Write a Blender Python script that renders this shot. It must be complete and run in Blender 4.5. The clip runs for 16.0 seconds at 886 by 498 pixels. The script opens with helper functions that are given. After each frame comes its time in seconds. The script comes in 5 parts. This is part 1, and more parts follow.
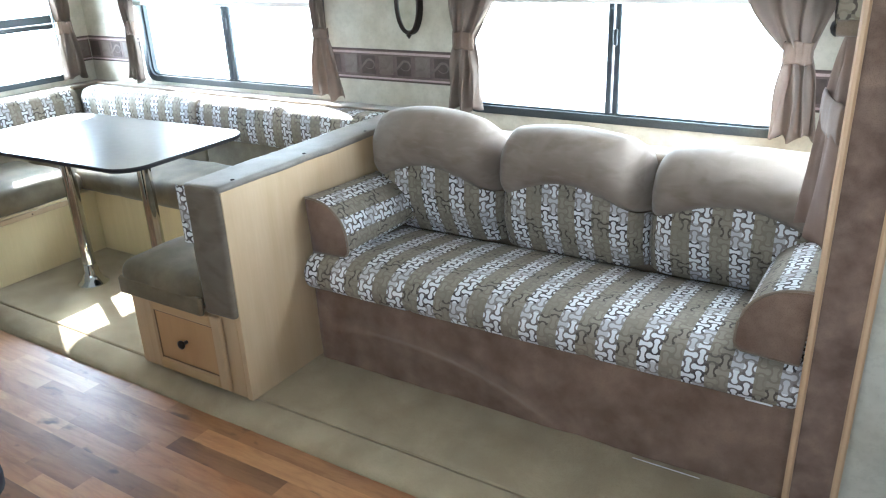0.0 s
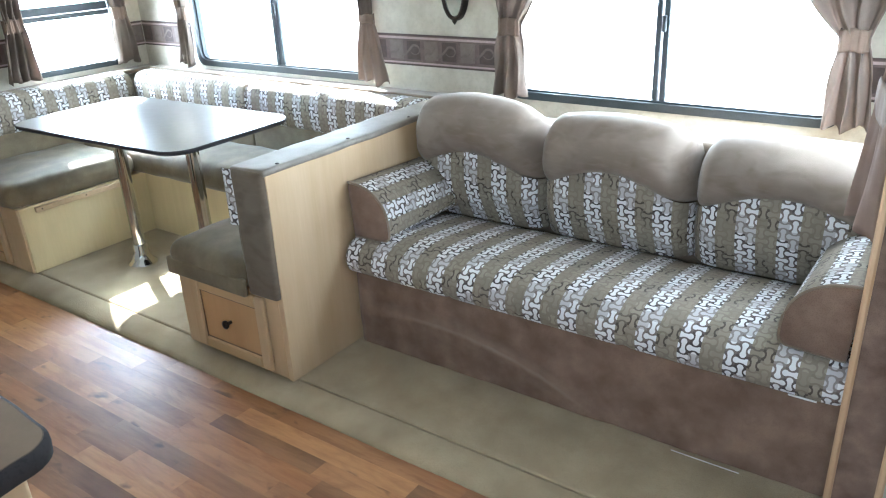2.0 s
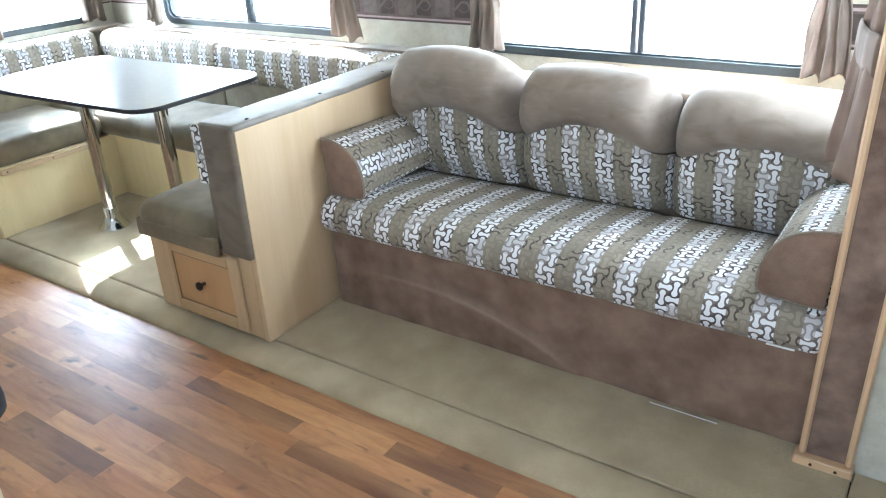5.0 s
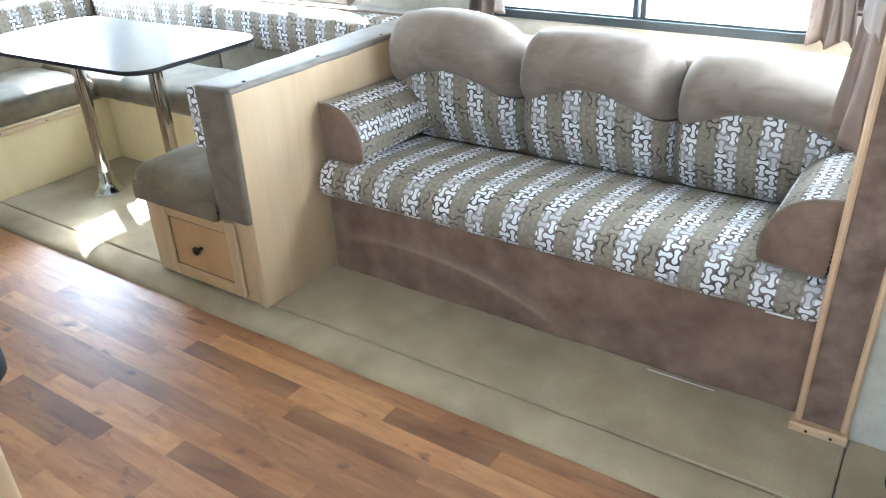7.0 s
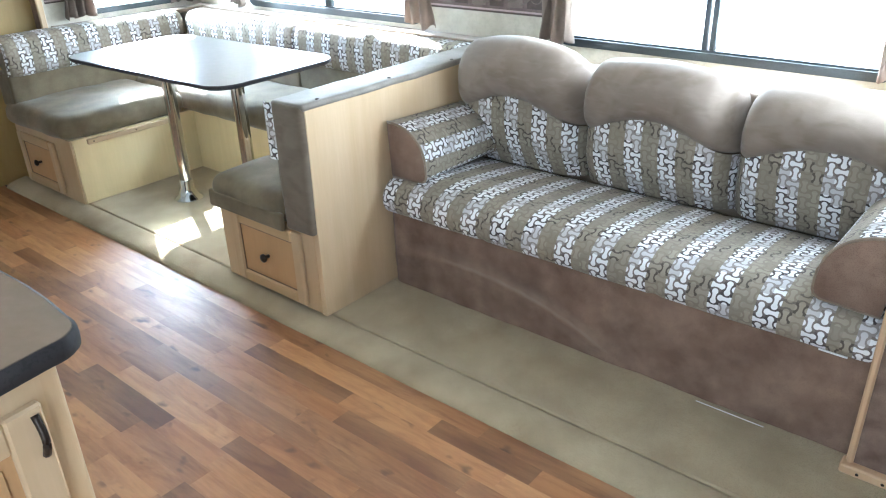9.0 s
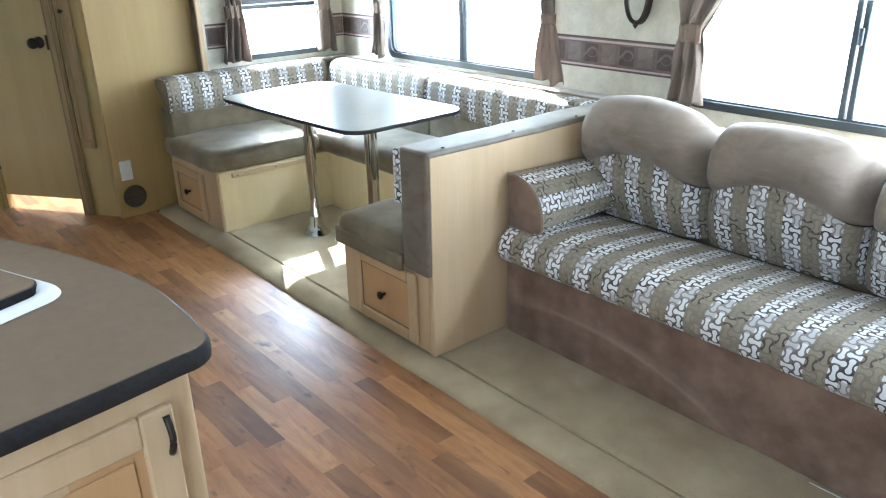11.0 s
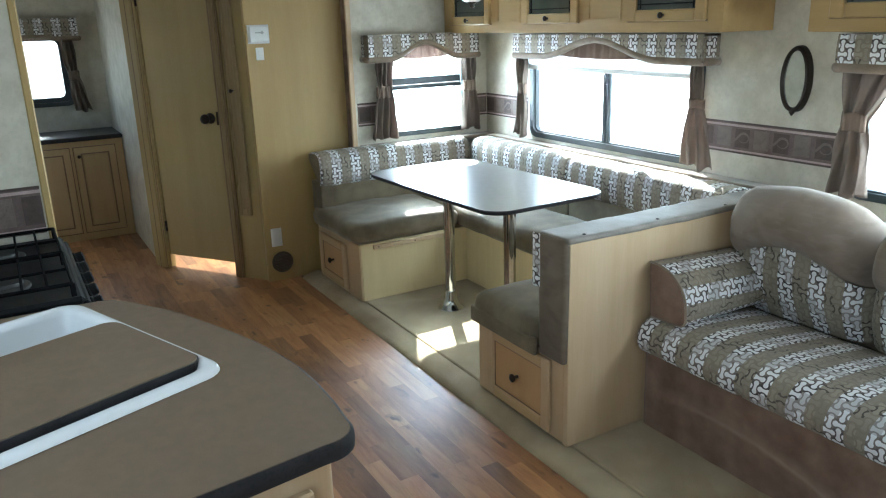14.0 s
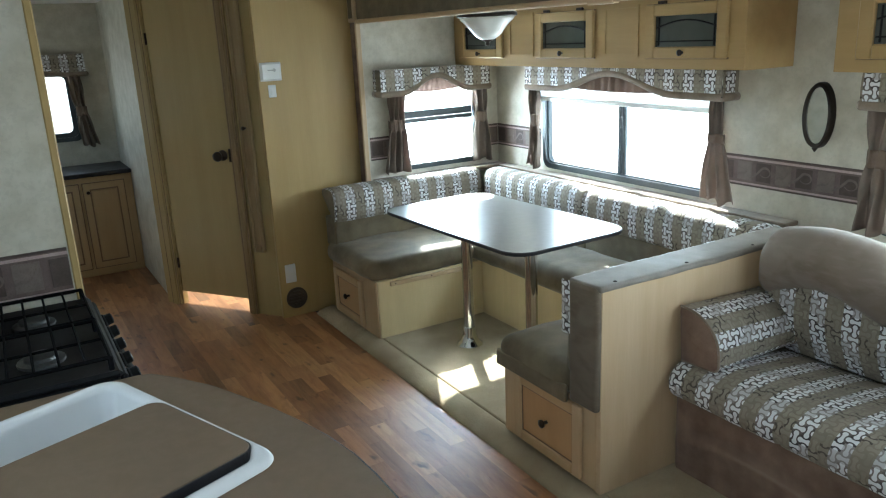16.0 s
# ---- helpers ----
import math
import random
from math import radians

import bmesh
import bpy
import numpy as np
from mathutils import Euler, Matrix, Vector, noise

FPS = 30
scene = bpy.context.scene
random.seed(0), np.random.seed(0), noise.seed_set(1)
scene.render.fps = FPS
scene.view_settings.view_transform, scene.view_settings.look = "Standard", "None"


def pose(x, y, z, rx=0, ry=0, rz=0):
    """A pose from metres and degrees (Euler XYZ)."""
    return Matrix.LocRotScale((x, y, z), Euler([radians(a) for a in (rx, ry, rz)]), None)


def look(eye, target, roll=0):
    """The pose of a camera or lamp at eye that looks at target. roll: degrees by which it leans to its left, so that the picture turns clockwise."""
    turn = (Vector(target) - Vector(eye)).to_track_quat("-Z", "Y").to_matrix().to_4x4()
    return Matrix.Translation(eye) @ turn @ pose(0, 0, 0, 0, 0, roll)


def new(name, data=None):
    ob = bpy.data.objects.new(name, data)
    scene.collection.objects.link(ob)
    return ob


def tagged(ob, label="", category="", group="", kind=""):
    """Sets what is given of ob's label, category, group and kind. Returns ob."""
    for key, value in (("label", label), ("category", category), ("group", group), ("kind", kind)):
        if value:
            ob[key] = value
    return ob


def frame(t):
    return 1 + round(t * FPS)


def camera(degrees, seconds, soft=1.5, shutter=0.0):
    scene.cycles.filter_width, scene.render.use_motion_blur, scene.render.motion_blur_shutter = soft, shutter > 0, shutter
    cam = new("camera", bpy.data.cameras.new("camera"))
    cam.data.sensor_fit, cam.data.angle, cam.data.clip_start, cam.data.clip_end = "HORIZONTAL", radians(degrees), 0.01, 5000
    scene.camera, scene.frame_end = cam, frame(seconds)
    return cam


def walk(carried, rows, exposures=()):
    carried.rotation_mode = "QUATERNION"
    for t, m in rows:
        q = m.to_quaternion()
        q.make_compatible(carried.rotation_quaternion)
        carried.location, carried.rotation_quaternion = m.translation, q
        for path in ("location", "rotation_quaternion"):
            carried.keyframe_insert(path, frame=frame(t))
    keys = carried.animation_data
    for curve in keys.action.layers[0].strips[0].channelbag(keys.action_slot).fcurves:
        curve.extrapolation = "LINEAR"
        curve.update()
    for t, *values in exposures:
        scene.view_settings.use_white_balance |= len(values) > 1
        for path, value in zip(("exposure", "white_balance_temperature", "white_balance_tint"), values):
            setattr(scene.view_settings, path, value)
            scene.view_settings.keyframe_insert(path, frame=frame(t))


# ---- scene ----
cam = camera(60.8, 16.0, 1.15)
PATH = [
    (0, (1.81, -1.539, 1.509), (0.812, 0.017, 0.747), -2.4),
    (0.5, (1.804, -1.539, 1.511), (0.829, 0.021, 0.727), -2.4),
    (1, (1.805, -1.541, 1.508), (0.808, -0.001, 0.712), -2.6),
    (1.5, (1.815, -1.545, 1.507), (0.765, -0.035, 0.721), -3.0),
    (2, (1.822, -1.537, 1.508), (0.733, -0.056, 0.719), -2.7),
    (2.5, (1.826, -1.524, 1.497), (0.73, -0.049, 0.706), -2.4),
    (3, (1.83, -1.516, 1.497), (0.743, -0.043, 0.691), -2.5),
    (3.5, (1.827, -1.52, 1.49), (0.762, -0.04, 0.669), -2.7),
    (6, (1.811, -1.504, 1.451), (0.799, -0.039, 0.54), -2.9),
    (6.5, (1.804, -1.506, 1.451), (0.801, -0.049, 0.518), -2.6),
    (7, (1.803, -1.51, 1.45), (0.803, -0.06, 0.501), -2.4),
    (7.5, (1.822, -1.516, 1.446), (0.81, -0.068, 0.507), -2.3),
    (8, (1.837, -1.524, 1.451), (0.787, -0.097, 0.523), -2.5),
    (8.5, (1.858, -1.528, 1.453), (0.745, -0.137, 0.545), -2.5),
    (9, (1.875, -1.539, 1.456), (0.713, -0.171, 0.574), -1.8),
    (9.2, (1.89, -1.543, 1.453), (0.709, -0.18, 0.589), -1.5),
    (11.5, (1.928, -1.57, 1.479), (0.453, -0.433, 0.75), -1.5),
    (12, (1.924, -1.569, 1.477), (0.404, -0.477, 0.772), -1.8),
    (12.5, (1.929, -1.568, 1.48), (0.366, -0.522, 0.802), -2.1),
    (13, (1.929, -1.568, 1.478), (0.325, -0.562, 0.833), -2.1),
    (13.5, (1.92, -1.571, 1.489), (0.292, -0.587, 0.872), -1.8),
    (14, (1.895, -1.581, 1.526), (0.234, -0.629, 0.948), -1.7),
    (14.5, (1.864, -1.582, 1.544), (0.184, -0.647, 0.995), -1.6),
    (15, (1.831, -1.586, 1.575), (0.158, -0.628, 1.043), -1.6),
    (15.5, (1.807, -1.618, 1.618), (0.15, -0.643, 1.066), -2.3),
    (16, (1.79, -1.638, 1.644), (0.124, -0.675, 1.098), -2.7),
]
import mathutils.geometry

exposure_rows = [(0.0, 3.22, 5520, 6), (3.5, 3.55, 5540, 6), (7.0, 3.73, 5480, 6), (9.0, 3.70, 5500, 6), (11.5, 3.38, 5480, 4), (12.5, 3.14, 5480, 2), (16.0, 2.54, 5640, 0)]
walk(cam, [(t, look(eye, target, roll)) for t, eye, target, roll in PATH], exposure_rows)

# ---- world, sun and daylight in the openings ----
SUN_WAY = Vector((1.34, -0.615, -1.0)).normalized()
world = bpy.data.worlds.new("sky")
scene.world = world
world.use_nodes = True
wn = world.node_tree
sky = wn.nodes.new("ShaderNodeTexSky")
sky.sky_type = 'NISHITA'
sky.sun_disc = False
sky.sun_elevation = radians(34.1)
sky.sun_rotation = radians(294.65)
wn.links.new(sky.outputs[0], wn.nodes["Background"].inputs[0])
wn.nodes["Background"].inputs[1].default_value = 0.05
sun_lamp = new("sun", bpy.data.lights.new("sun", 'SUN'))
sun_lamp.data.energy = 5.0
sun_lamp.data.angle = radians(0.5)
sun_lamp.data.color = (1.0, 0.95, 0.86)
sun_lamp.rotation_mode = 'QUATERNION'
sun_lamp.rotation_quaternion = SUN_WAY.to_track_quat('-Z', 'Y')


def daylight(name, eye, target, sx, sy, power, colour=(0.88, 0.95, 1.0)):
    lamp = new(name, bpy.data.lights.new(name, 'AREA'))
    lamp.data.shape = 'RECTANGLE'
    lamp.data.size, lamp.data.size_y = sx, sy
    lamp.data.energy = power
    lamp.data.color = colour
    lamp.matrix_world = look(eye, target)
    return lamp


# plan
FLOOR = -0.02          # wood floor
DECK = 0.02            # carpeted slide-out floor
YB = 1.293             # slide-out back wall
XL, XR = -2.46, 1.695  # slide-out side walls
YM = 0.315             # long wall that the slide-out pierces
YK = -2.06             # kitchen wall behind the camera
SLIDE_TOP = 1.80
CEIL = 2.0
XREAR = -4.85

WIN1 = (-1.935, -0.625, 0.835, 1.36)   # x0, x1, z0, z1 above the dinette
WIN2 = (0.165, 1.43, 0.825, 1.36)      # above the sofa
WINL = (0.55, 1.11, 0.84, 1.37)        # y0, y1, z0, z1 in the side wall
WINR = (0.62, 1.05, 0.84, 1.37)
WINREAR = (-1.52, -1.055, 0.985, 1.515)

daylight("daylight_dinette", (-1.28, YB + 0.12, 1.1), (-1.28, 0, 0.72), 1.29, 0.52, 3.2)
daylight("daylight_sofa", (0.8, YB + 0.12, 1.1), (0.8, 0, 0.72), 1.25, 0.52, 4.7)
daylight("daylight_west", (XL - 0.12, 0.83, 1.1), (0, 0.83, 0.4), 0.53, 0.52, 4.9, (0.80, 0.91, 1.0))
daylight("daylight_side", (XR + 0.10, 0.83, 1.1), (1.25, 0.80, 0.4), 0.4, 0.5, 2.0)
daylight("daylight_door", (1.75, YK - 0.06, 1.05), (1.75, 0, 0.2), 0.6, 1.8, 1.3, (0.95, 0.97, 0.98))
daylight("daylight_sink", (0.62, YK - 0.06, 1.4), (0.5, -1.3, 0.9), 0.85, 0.45, 0.5)
daylight("daylight_bunk", (-3.95, YK - 0.06, 1.25), (-3.95, 0, 1.1), 0.55, 0.45, 0.10, (0.80, 0.91, 1.0))
daylight("daylight_rear", (XREAR - 0.06, -1.29, 1.25), (0, -1.1, 0.9), 0.45, 0.5, 0.15, (0.80, 0.91, 1.0))
daylight("daylight_skylight", (-3.0, -0.05, CEIL + 0.06), (-3.0, -0.05, 0), 0.4, 0.4, 17, (0.95, 0.94, 1.0))


# ---- geometry helpers ----
class Geo:
    def __init__(self):
        self.v, self.f, self.t = [], [], []

    def add(self, verts, faces, uvs=None):
        k = len(self.v)
        self.v += [tuple(p) for p in verts]
        self.f += [tuple(k + i for i in q) for q in faces]
        self.t += list(uvs) if uvs else [(p[0], p[2]) for p in verts]
        return self

    def box(self, x0, x1, y0, y1, z0, z1, c=0.003):
        lo, hi = (min(x0, x1), min(y0, y1), min(z0, z1)), (max(x0, x1), max(y0, y1), max(z0, z1))
        c = min(c, *[(hi[i] - lo[i]) * 0.45 for i in range(3)])
        verts, ids = [], {}
        for s in [(a, b, d) for a in (0, 1) for b in (0, 1) for d in (0, 1)]:
            for a in range(3):
                p = [(hi[k] if s[k] else lo[k]) if k == a else (hi[k] - c if s[k] else lo[k] + c) for k in range(3)]
                ids[s, a] = len(verts)
                verts.append(p)

        def corner(axes, vals):
            s = [0, 0, 0]
            for a, b in zip(axes, vals):
                s[a] = b
            return tuple(s)
        faces = []
        for a in range(3):
            b, d = (a + 1) % 3, (a + 2) % 3
            for sa in (0, 1):
                faces.append([ids[corner((a, b, d), (sa, q, r)), a] for q, r in ((0, 0), (1, 0), (1, 1), (0, 1))])
                for sb in (0, 1):
                    e0, e1 = corner((a, b, d), (sa, sb, 0)), corner((a, b, d), (sa, sb, 1))
                    faces.append([ids[e0, a], ids[e0, b], ids[e1, b], ids[e1, a]])
        for s in [(a, b, d) for a in (0, 1) for b in (0, 1) for d in (0, 1)]:
            faces.append([ids[s, 0], ids[s, 1], ids[s, 2]])
        return self.add(verts, faces)

    def pillow(self, x0, x1, y0, y1, z0, z1, r=0.03, n=7, puff=(0, 0, 0), sag=0.0):
        """A rounded cushion whose faces bulge by puff and whose surface is slightly uneven."""
        h = ((x1 - x0) / 2, (y1 - y0) / 2, (z1 - z0) / 2)
        mid = ((x0 + x1) / 2, (y0 + y1) / 2, (z0 + z1) / 2)
        r = min(r, *[q * 0.98 for q in h])
        axes = []
        for q in h:
            inner = q - r
            side = [inner + r * w for w in (0.35, 0.7, 1.0)]
            m = [inner * (2 * i / n - 1) for i in range(n + 1)]
            axes.append([-w for w in reversed(side)] + m + side)
        for a in range(3):
            b, d = (a + 1) % 3, (a + 2) % 3
            for s in (-1, 1):
                verts, uvs = [], []
                for pb in axes[b]:
                    for pd in axes[d]:
                        p = [0, 0, 0]
                        p[a], p[b], p[d] = s * h[a], pb, pd
                        q = [max(-(h[k] - r), min(h[k] - r, p[k])) for k in range(3)]
                        w = Vector([p[k] - q[k] for k in range(3)])
                        w = w.normalized() * r if w.length > 1e-9 else w
                        o = [q[k] + w[k] for k in range(3)]
                        for k in range(3):
                            e = (1 - (o[(k + 1) % 3] / h[(k + 1) % 3]) ** 2) * (1 - (o[(k + 2) % 3] / h[(k + 2) % 3]) ** 2)
                            o[k] += puff[k] * max(0, e) ** 0.7 * (o[k] / h[k])
                        g = Vector([mid[k] + o[k] for k in range(3)])
                        if sag:
                            nn = noise.noise_vector(g * 7.0) * sag
                            g += nn
                        verts.append(g)
                        uvs.append((g.x, g.z))
                m = len(axes[d])
                faces = []
                for i in range(len(axes[b]) - 1):
                    for j in range(m - 1):
                        fc = (i * m + j, i * m + j + 1, (i + 1) * m + j + 1, (i + 1) * m + j)
                        faces.append(fc if s < 0 else fc[::-1])
                self.add(verts, faces, uvs)
        return self

    def sheet(self, rows, uvs=None):
        m = len(rows[0])
        faces = []
        for i in range(len(rows) - 1):
            for j in range(m - 1):
                faces.append((i * m + j, i * m + j + 1, (i + 1) * m + j + 1, (i + 1) * m + j))
        return self.add([p for r in rows for p in r], faces, [q for r in uvs for q in r] if uvs else None)

    def tube(self, pts, r, n=8, caps=True):
        pts = [Vector(p) for p in pts]
        rad = r if isinstance(r, (list, tuple)) else [r] * len(pts)
        verts, faces = [], []
        up = Vector((0.03, 0.05, 1)).normalized()
        for i, p in enumerate(pts):
            d = (pts[min(i + 1, len(pts) - 1)] - pts[max(i - 1, 0)]).normalized()
            if abs(d.dot(up)) > 0.97:
                up = Vector((1, 0.1, 0)).normalized()
            a = d.cross(up).normalized()
            b = d.cross(a).normalized()
            for k in range(n):
                w = 2 * math.pi * k / n
                verts.append(p + (a * math.cos(w) + b * math.sin(w)) * rad[i])
        for i in range(len(pts) - 1):
            for k in range(n):
                faces.append((i * n + k, i * n + (k + 1) % n, (i + 1) * n + (k + 1) % n, (i + 1) * n + k))
        if caps:
            faces += [tuple(range(n))[::-1], tuple((len(pts) - 1) * n + k for k in range(n))]
        return self.add(verts, faces)

    def lathe(self, c, prof, n=20, axis='z', sx=1.0):
        verts, faces = [], []
        for r, h in prof:
            for k in range(n):
                w = 2 * math.pi * k / n
                a, b = r * math.cos(w) * sx, r * math.sin(w)
                p = {'z': (a, b, h), 'y': (a, h, b), 'x': (h, a, b)}[axis]
                verts.append((c[0] + p[0], c[1] + p[1], c[2] + p[2]))
        for i in range(len(prof) - 1):
            for k in range(n):
                faces.append((i * n + k, i * n + (k + 1) % n, (i + 1) * n + (k + 1) % n, (i + 1) * n + k))
        faces += [tuple(range(n))[::-1], tuple((len(prof) - 1) * n + k for k in range(n))]
        return self.add(verts, faces)

    def slab(self, poly, z0, z1, e=0.0):
        """An upright prism over a plan outline, its upper rim rounded by e."""
        n = len(poly)
        cx, cy = sum(p[0] for p in poly) / n, sum(p[1] for p in poly) / n

        def ring(inset, z):
            out = []
            for x, y in poly:
                d = math.hypot(x - cx, y - cy) or 1
                out.append((x - (x - cx) / d * inset, y - (y - cy) / d * inset, z))
            return out
        rings = [ring(0, z0), ring(0, z1 - e), ring(e * 0.3, z1 - e * 0.3), ring(e, z1)] if e else [ring(0, z0), ring(0, z1)]
        verts = [p for r in rings for p in r]
        faces = [tuple(range(n))[::-1], tuple((len(rings) - 1) * n + k for k in range(n))]
        for i in range(len(rings) - 1):
            for k in range(n):
                faces.append((i * n + k, i * n + (k + 1) % n, (i + 1) * n + (k + 1) % n, (i + 1) * n + k))
        return self.add(verts, faces)

    def ring_plate(self, outer, inner, d0, d1, put):
        """A flat ring between two outlines of equal count, from depth d0 to d1; put(a, b, d) gives the place."""
        n = len(outer)
        verts = [put(a, b, d) for d in (d0, d1) for loop in (outer, inner) for a, b in loop]
        faces = []
        for k in range(n):
            m = (k + 1) % n
            faces += [(k, m, n + m, n + k), (2 * n + k, 3 * n + k, 3 * n + m, 2 * n + m),
                      (k, 2 * n + k, 2 * n + m, m), (n + k, n + m, 3 * n + m, 3 * n + k)]
        return self.add(verts, faces)

    def wall(self, a0, a1, z0, z1, d0, d1, holes, put):
        """Wall between a0..a1 and z0..z1, d0..d1 thick, with rectangular holes (a0, a1, z0, z1) through it."""
        xs = sorted({a0, a1, *[q for h in holes for q in h[:2]]})
        zs = sorted({z0, z1, *[q for h in holes for q in h[2:]]})

        def solid(i, j):
            if not (0 <= i < len(xs) - 1 and 0 <= j < len(zs) - 1):
                return False
            x, z = (xs[i] + xs[i + 1]) / 2, (zs[j] + zs[j + 1]) / 2
            return not any(h[0] < x < h[1] and h[2] < z < h[3] for h in holes)
        for i in range(len(xs) - 1):
            for j in range(len(zs) - 1):
                if not solid(i, j):
                    continue
                x, X, z, Z = xs[i], xs[i + 1], zs[j], zs[j + 1]
                quads = [[(x, z, d0), (X, z, d0), (X, Z, d0), (x, Z, d0)], [(x, z, d1), (x, Z, d1), (X, Z, d1), (X, z, d1)]]
                if not solid(i - 1, j):
                    quads.append([(x, z, d0), (x, Z, d0), (x, Z, d1), (x, z, d1)])
                if not solid(i + 1, j):
                    quads.append([(X, z, d0), (X, z, d1), (X, Z, d1), (X, Z, d0)])
                if not solid(i, j - 1):
                    quads.append([(x, z, d0), (x, z, d1), (X, z, d1), (X, z, d0)])
                if not solid(i, j + 1):
                    quads.append([(x, Z, d0), (X, Z, d0), (X, Z, d1), (x, Z, d1)])
                for q in quads:
                    self.add([put(a, b, d) for a, b, d in q], [(0, 1, 2, 3)])
        return self


ORIGIN = {}


def mesh_of(name, geo, material, smooth=False, origin=(0, 0, 0)):
    me = bpy.data.meshes.new(name)
    o = Vector(origin)
    me.from_pydata([tuple(Vector(p) - o) for p in geo.v], [], geo.f)
    layer = me.uv_layers.new(name="UVMap")
    for loop in me.loops:
        layer.data[loop.index].uv = geo.t[loop.vertex_index]
    bm = bmesh.new()
    bm.from_mesh(me)
    bmesh.ops.remove_doubles(bm, verts=bm.verts, dist=0.00002)
    bmesh.ops.recalc_face_normals(bm, faces=bm.faces)
    bm.to_mesh(me)
    bm.free()
    me.materials.append(material)
    if smooth:
        for p in me.polygons:
            p.use_smooth = True
    return me


def thing(name, origin, label, category, group="", rz=0.0):
    """An Empty at the base of a thing; parts are given in world metres, or about the base where rz turns it."""
    ob = new(name)
    ob.location = origin
    ob.rotation_euler = (0, 0, radians(rz))
    ob.empty_display_size = 0.05
    ORIGIN[ob.name] = (0, 0, 0) if rz else tuple(origin)
    return tagged(ob, label, category, group)


def part(name, geo, material, parent, label="", smooth=False):
    o = ORIGIN[parent.name]
    ob = new(name, mesh_of(name, geo, material, smooth, o))
    ob.parent = parent
    ORIGIN[ob.name] = o
    return tagged(ob, label)


def single(name, geo, material, label, category, group="", smooth=False, kind=""):
    xs, ys, zs = zip(*geo.v)
    o = ((min(xs) + max(xs)) / 2, (min(ys) + max(ys)) / 2, min(zs))
    ob = new(name, mesh_of(name, geo, material, smooth, o))
    ob.location = o
    ORIGIN[ob.name] = o
    return tagged(ob, label, category, group, kind)


def structure(name, geo, material, label="", category="", smooth=False):
    ob = new(name, mesh_of(name, geo, material, smooth))
    ORIGIN[ob.name] = (0, 0, 0)
    return tagged(ob, label, category, "", "structure")


def smoothed(ob, angle=40):
    for p in ob.data.polygons:
        p.use_smooth = True
    ob.data.set_sharp_from_angle(angle=radians(angle))
    return ob


def rounded(a0, a1, b0, b1, r, n=5):
    out = []
    for cx, cy, w0 in ((a1 - r, b1 - r, 0), (a0 + r, b1 - r, 90), (a0 + r, b0 + r, 180), (a1 - r, b0 + r, 270)):
        for k in range(n + 1):
            w = radians(w0 + 90 * k / n)
            out.append((cx + r * math.cos(w), cy + r * math.sin(w)))
    return out


# ---- materials ----
def material(name, rough=0.5, metal=0.0, spec=0.5):
    m = bpy.data.materials.new(name)
    m.use_nodes = True
    b = m.node_tree.nodes["Principled BSDF"]
    b.inputs["Roughness"].default_value = rough
    b.inputs["Metallic"].default_value = metal
    b.inputs["Specular IOR Level"].default_value = spec
    return m, m.node_tree, b


def node(nt, kind, props=None, **ins):
    n = nt.nodes.new("ShaderNode" + kind)
    props = props or {}
    if "operation" in props:
        n.operation = props["operation"]
    if "blend_type" in props:
        n.blend_type = props["blend_type"]
    if "noise_dimensions" in props:
        n.noise_dimensions = props["noise_dimensions"]
    if "interpolation_type" in props:
        n.interpolation_type = props["interpolation_type"]
    if "uv_map" in props:
        n.uv_map = props["uv_map"]
    for k, v in ins.items():
        s = n.inputs[int(k[1:])] if k[0] == "i" and k[1:].isdigit() else n.inputs[k]
        if isinstance(v, bpy.types.NodeSocket):
            nt.links.new(v, s)
        else:
            s.default_value = v
    return n


def calc(nt, op, a, b=0.0, c=0.0):
    return node(nt, "Math", {"operation": op}, i0=a, i1=b, i2=c).outputs[0]


def mixed(nt, fac, a, b, blend='MIX'):
    n = node(nt, "MixRGB", {"blend_type": blend})
    for s, v in zip(n.inputs, (fac, a, b)):
        if isinstance(v, bpy.types.NodeSocket):
            nt.links.new(v, s)
        else:
            s.default_value = (*v, 1) if isinstance(v, tuple) and len(v) == 3 else v
    return n.outputs[0]


def ramp(nt, fac, stops):
    n = nt.nodes.new("ShaderNodeValToRGB")
    nt.links.new(fac, n.inputs[0])
    while len(n.color_ramp.elements) < len(stops):
        n.color_ramp.elements.new(0.5)
    for e, (p, c) in zip(n.color_ramp.elements, stops):
        e.position, e.color = p, (*c, 1)
    return n.outputs[0]


def coords(nt, stretch=(1, 1, 1), shift=None, which="Object"):
    tc = nt.nodes.new("ShaderNodeTexCoord").outputs[which]
    mp = node(nt, "Mapping", None, Vector=tc, Scale=stretch)
    if shift is not None:
        nt.links.new(shift, mp.inputs["Location"])
    return mp.outputs[0]


def noisy(nt, vec, scale, detail=3.0, rough=0.55):
    return node(nt, "TexNoise", None, Vector=vec, Scale=scale, Detail=detail, Roughness=rough).outputs[0]


def relief(nt, b, height, strength, distance=0.002):
    n = node(nt, "Bump", None, Height=height, Strength=strength, Distance=distance)
    nt.links.new(n.outputs[0], b.inputs["Normal"])


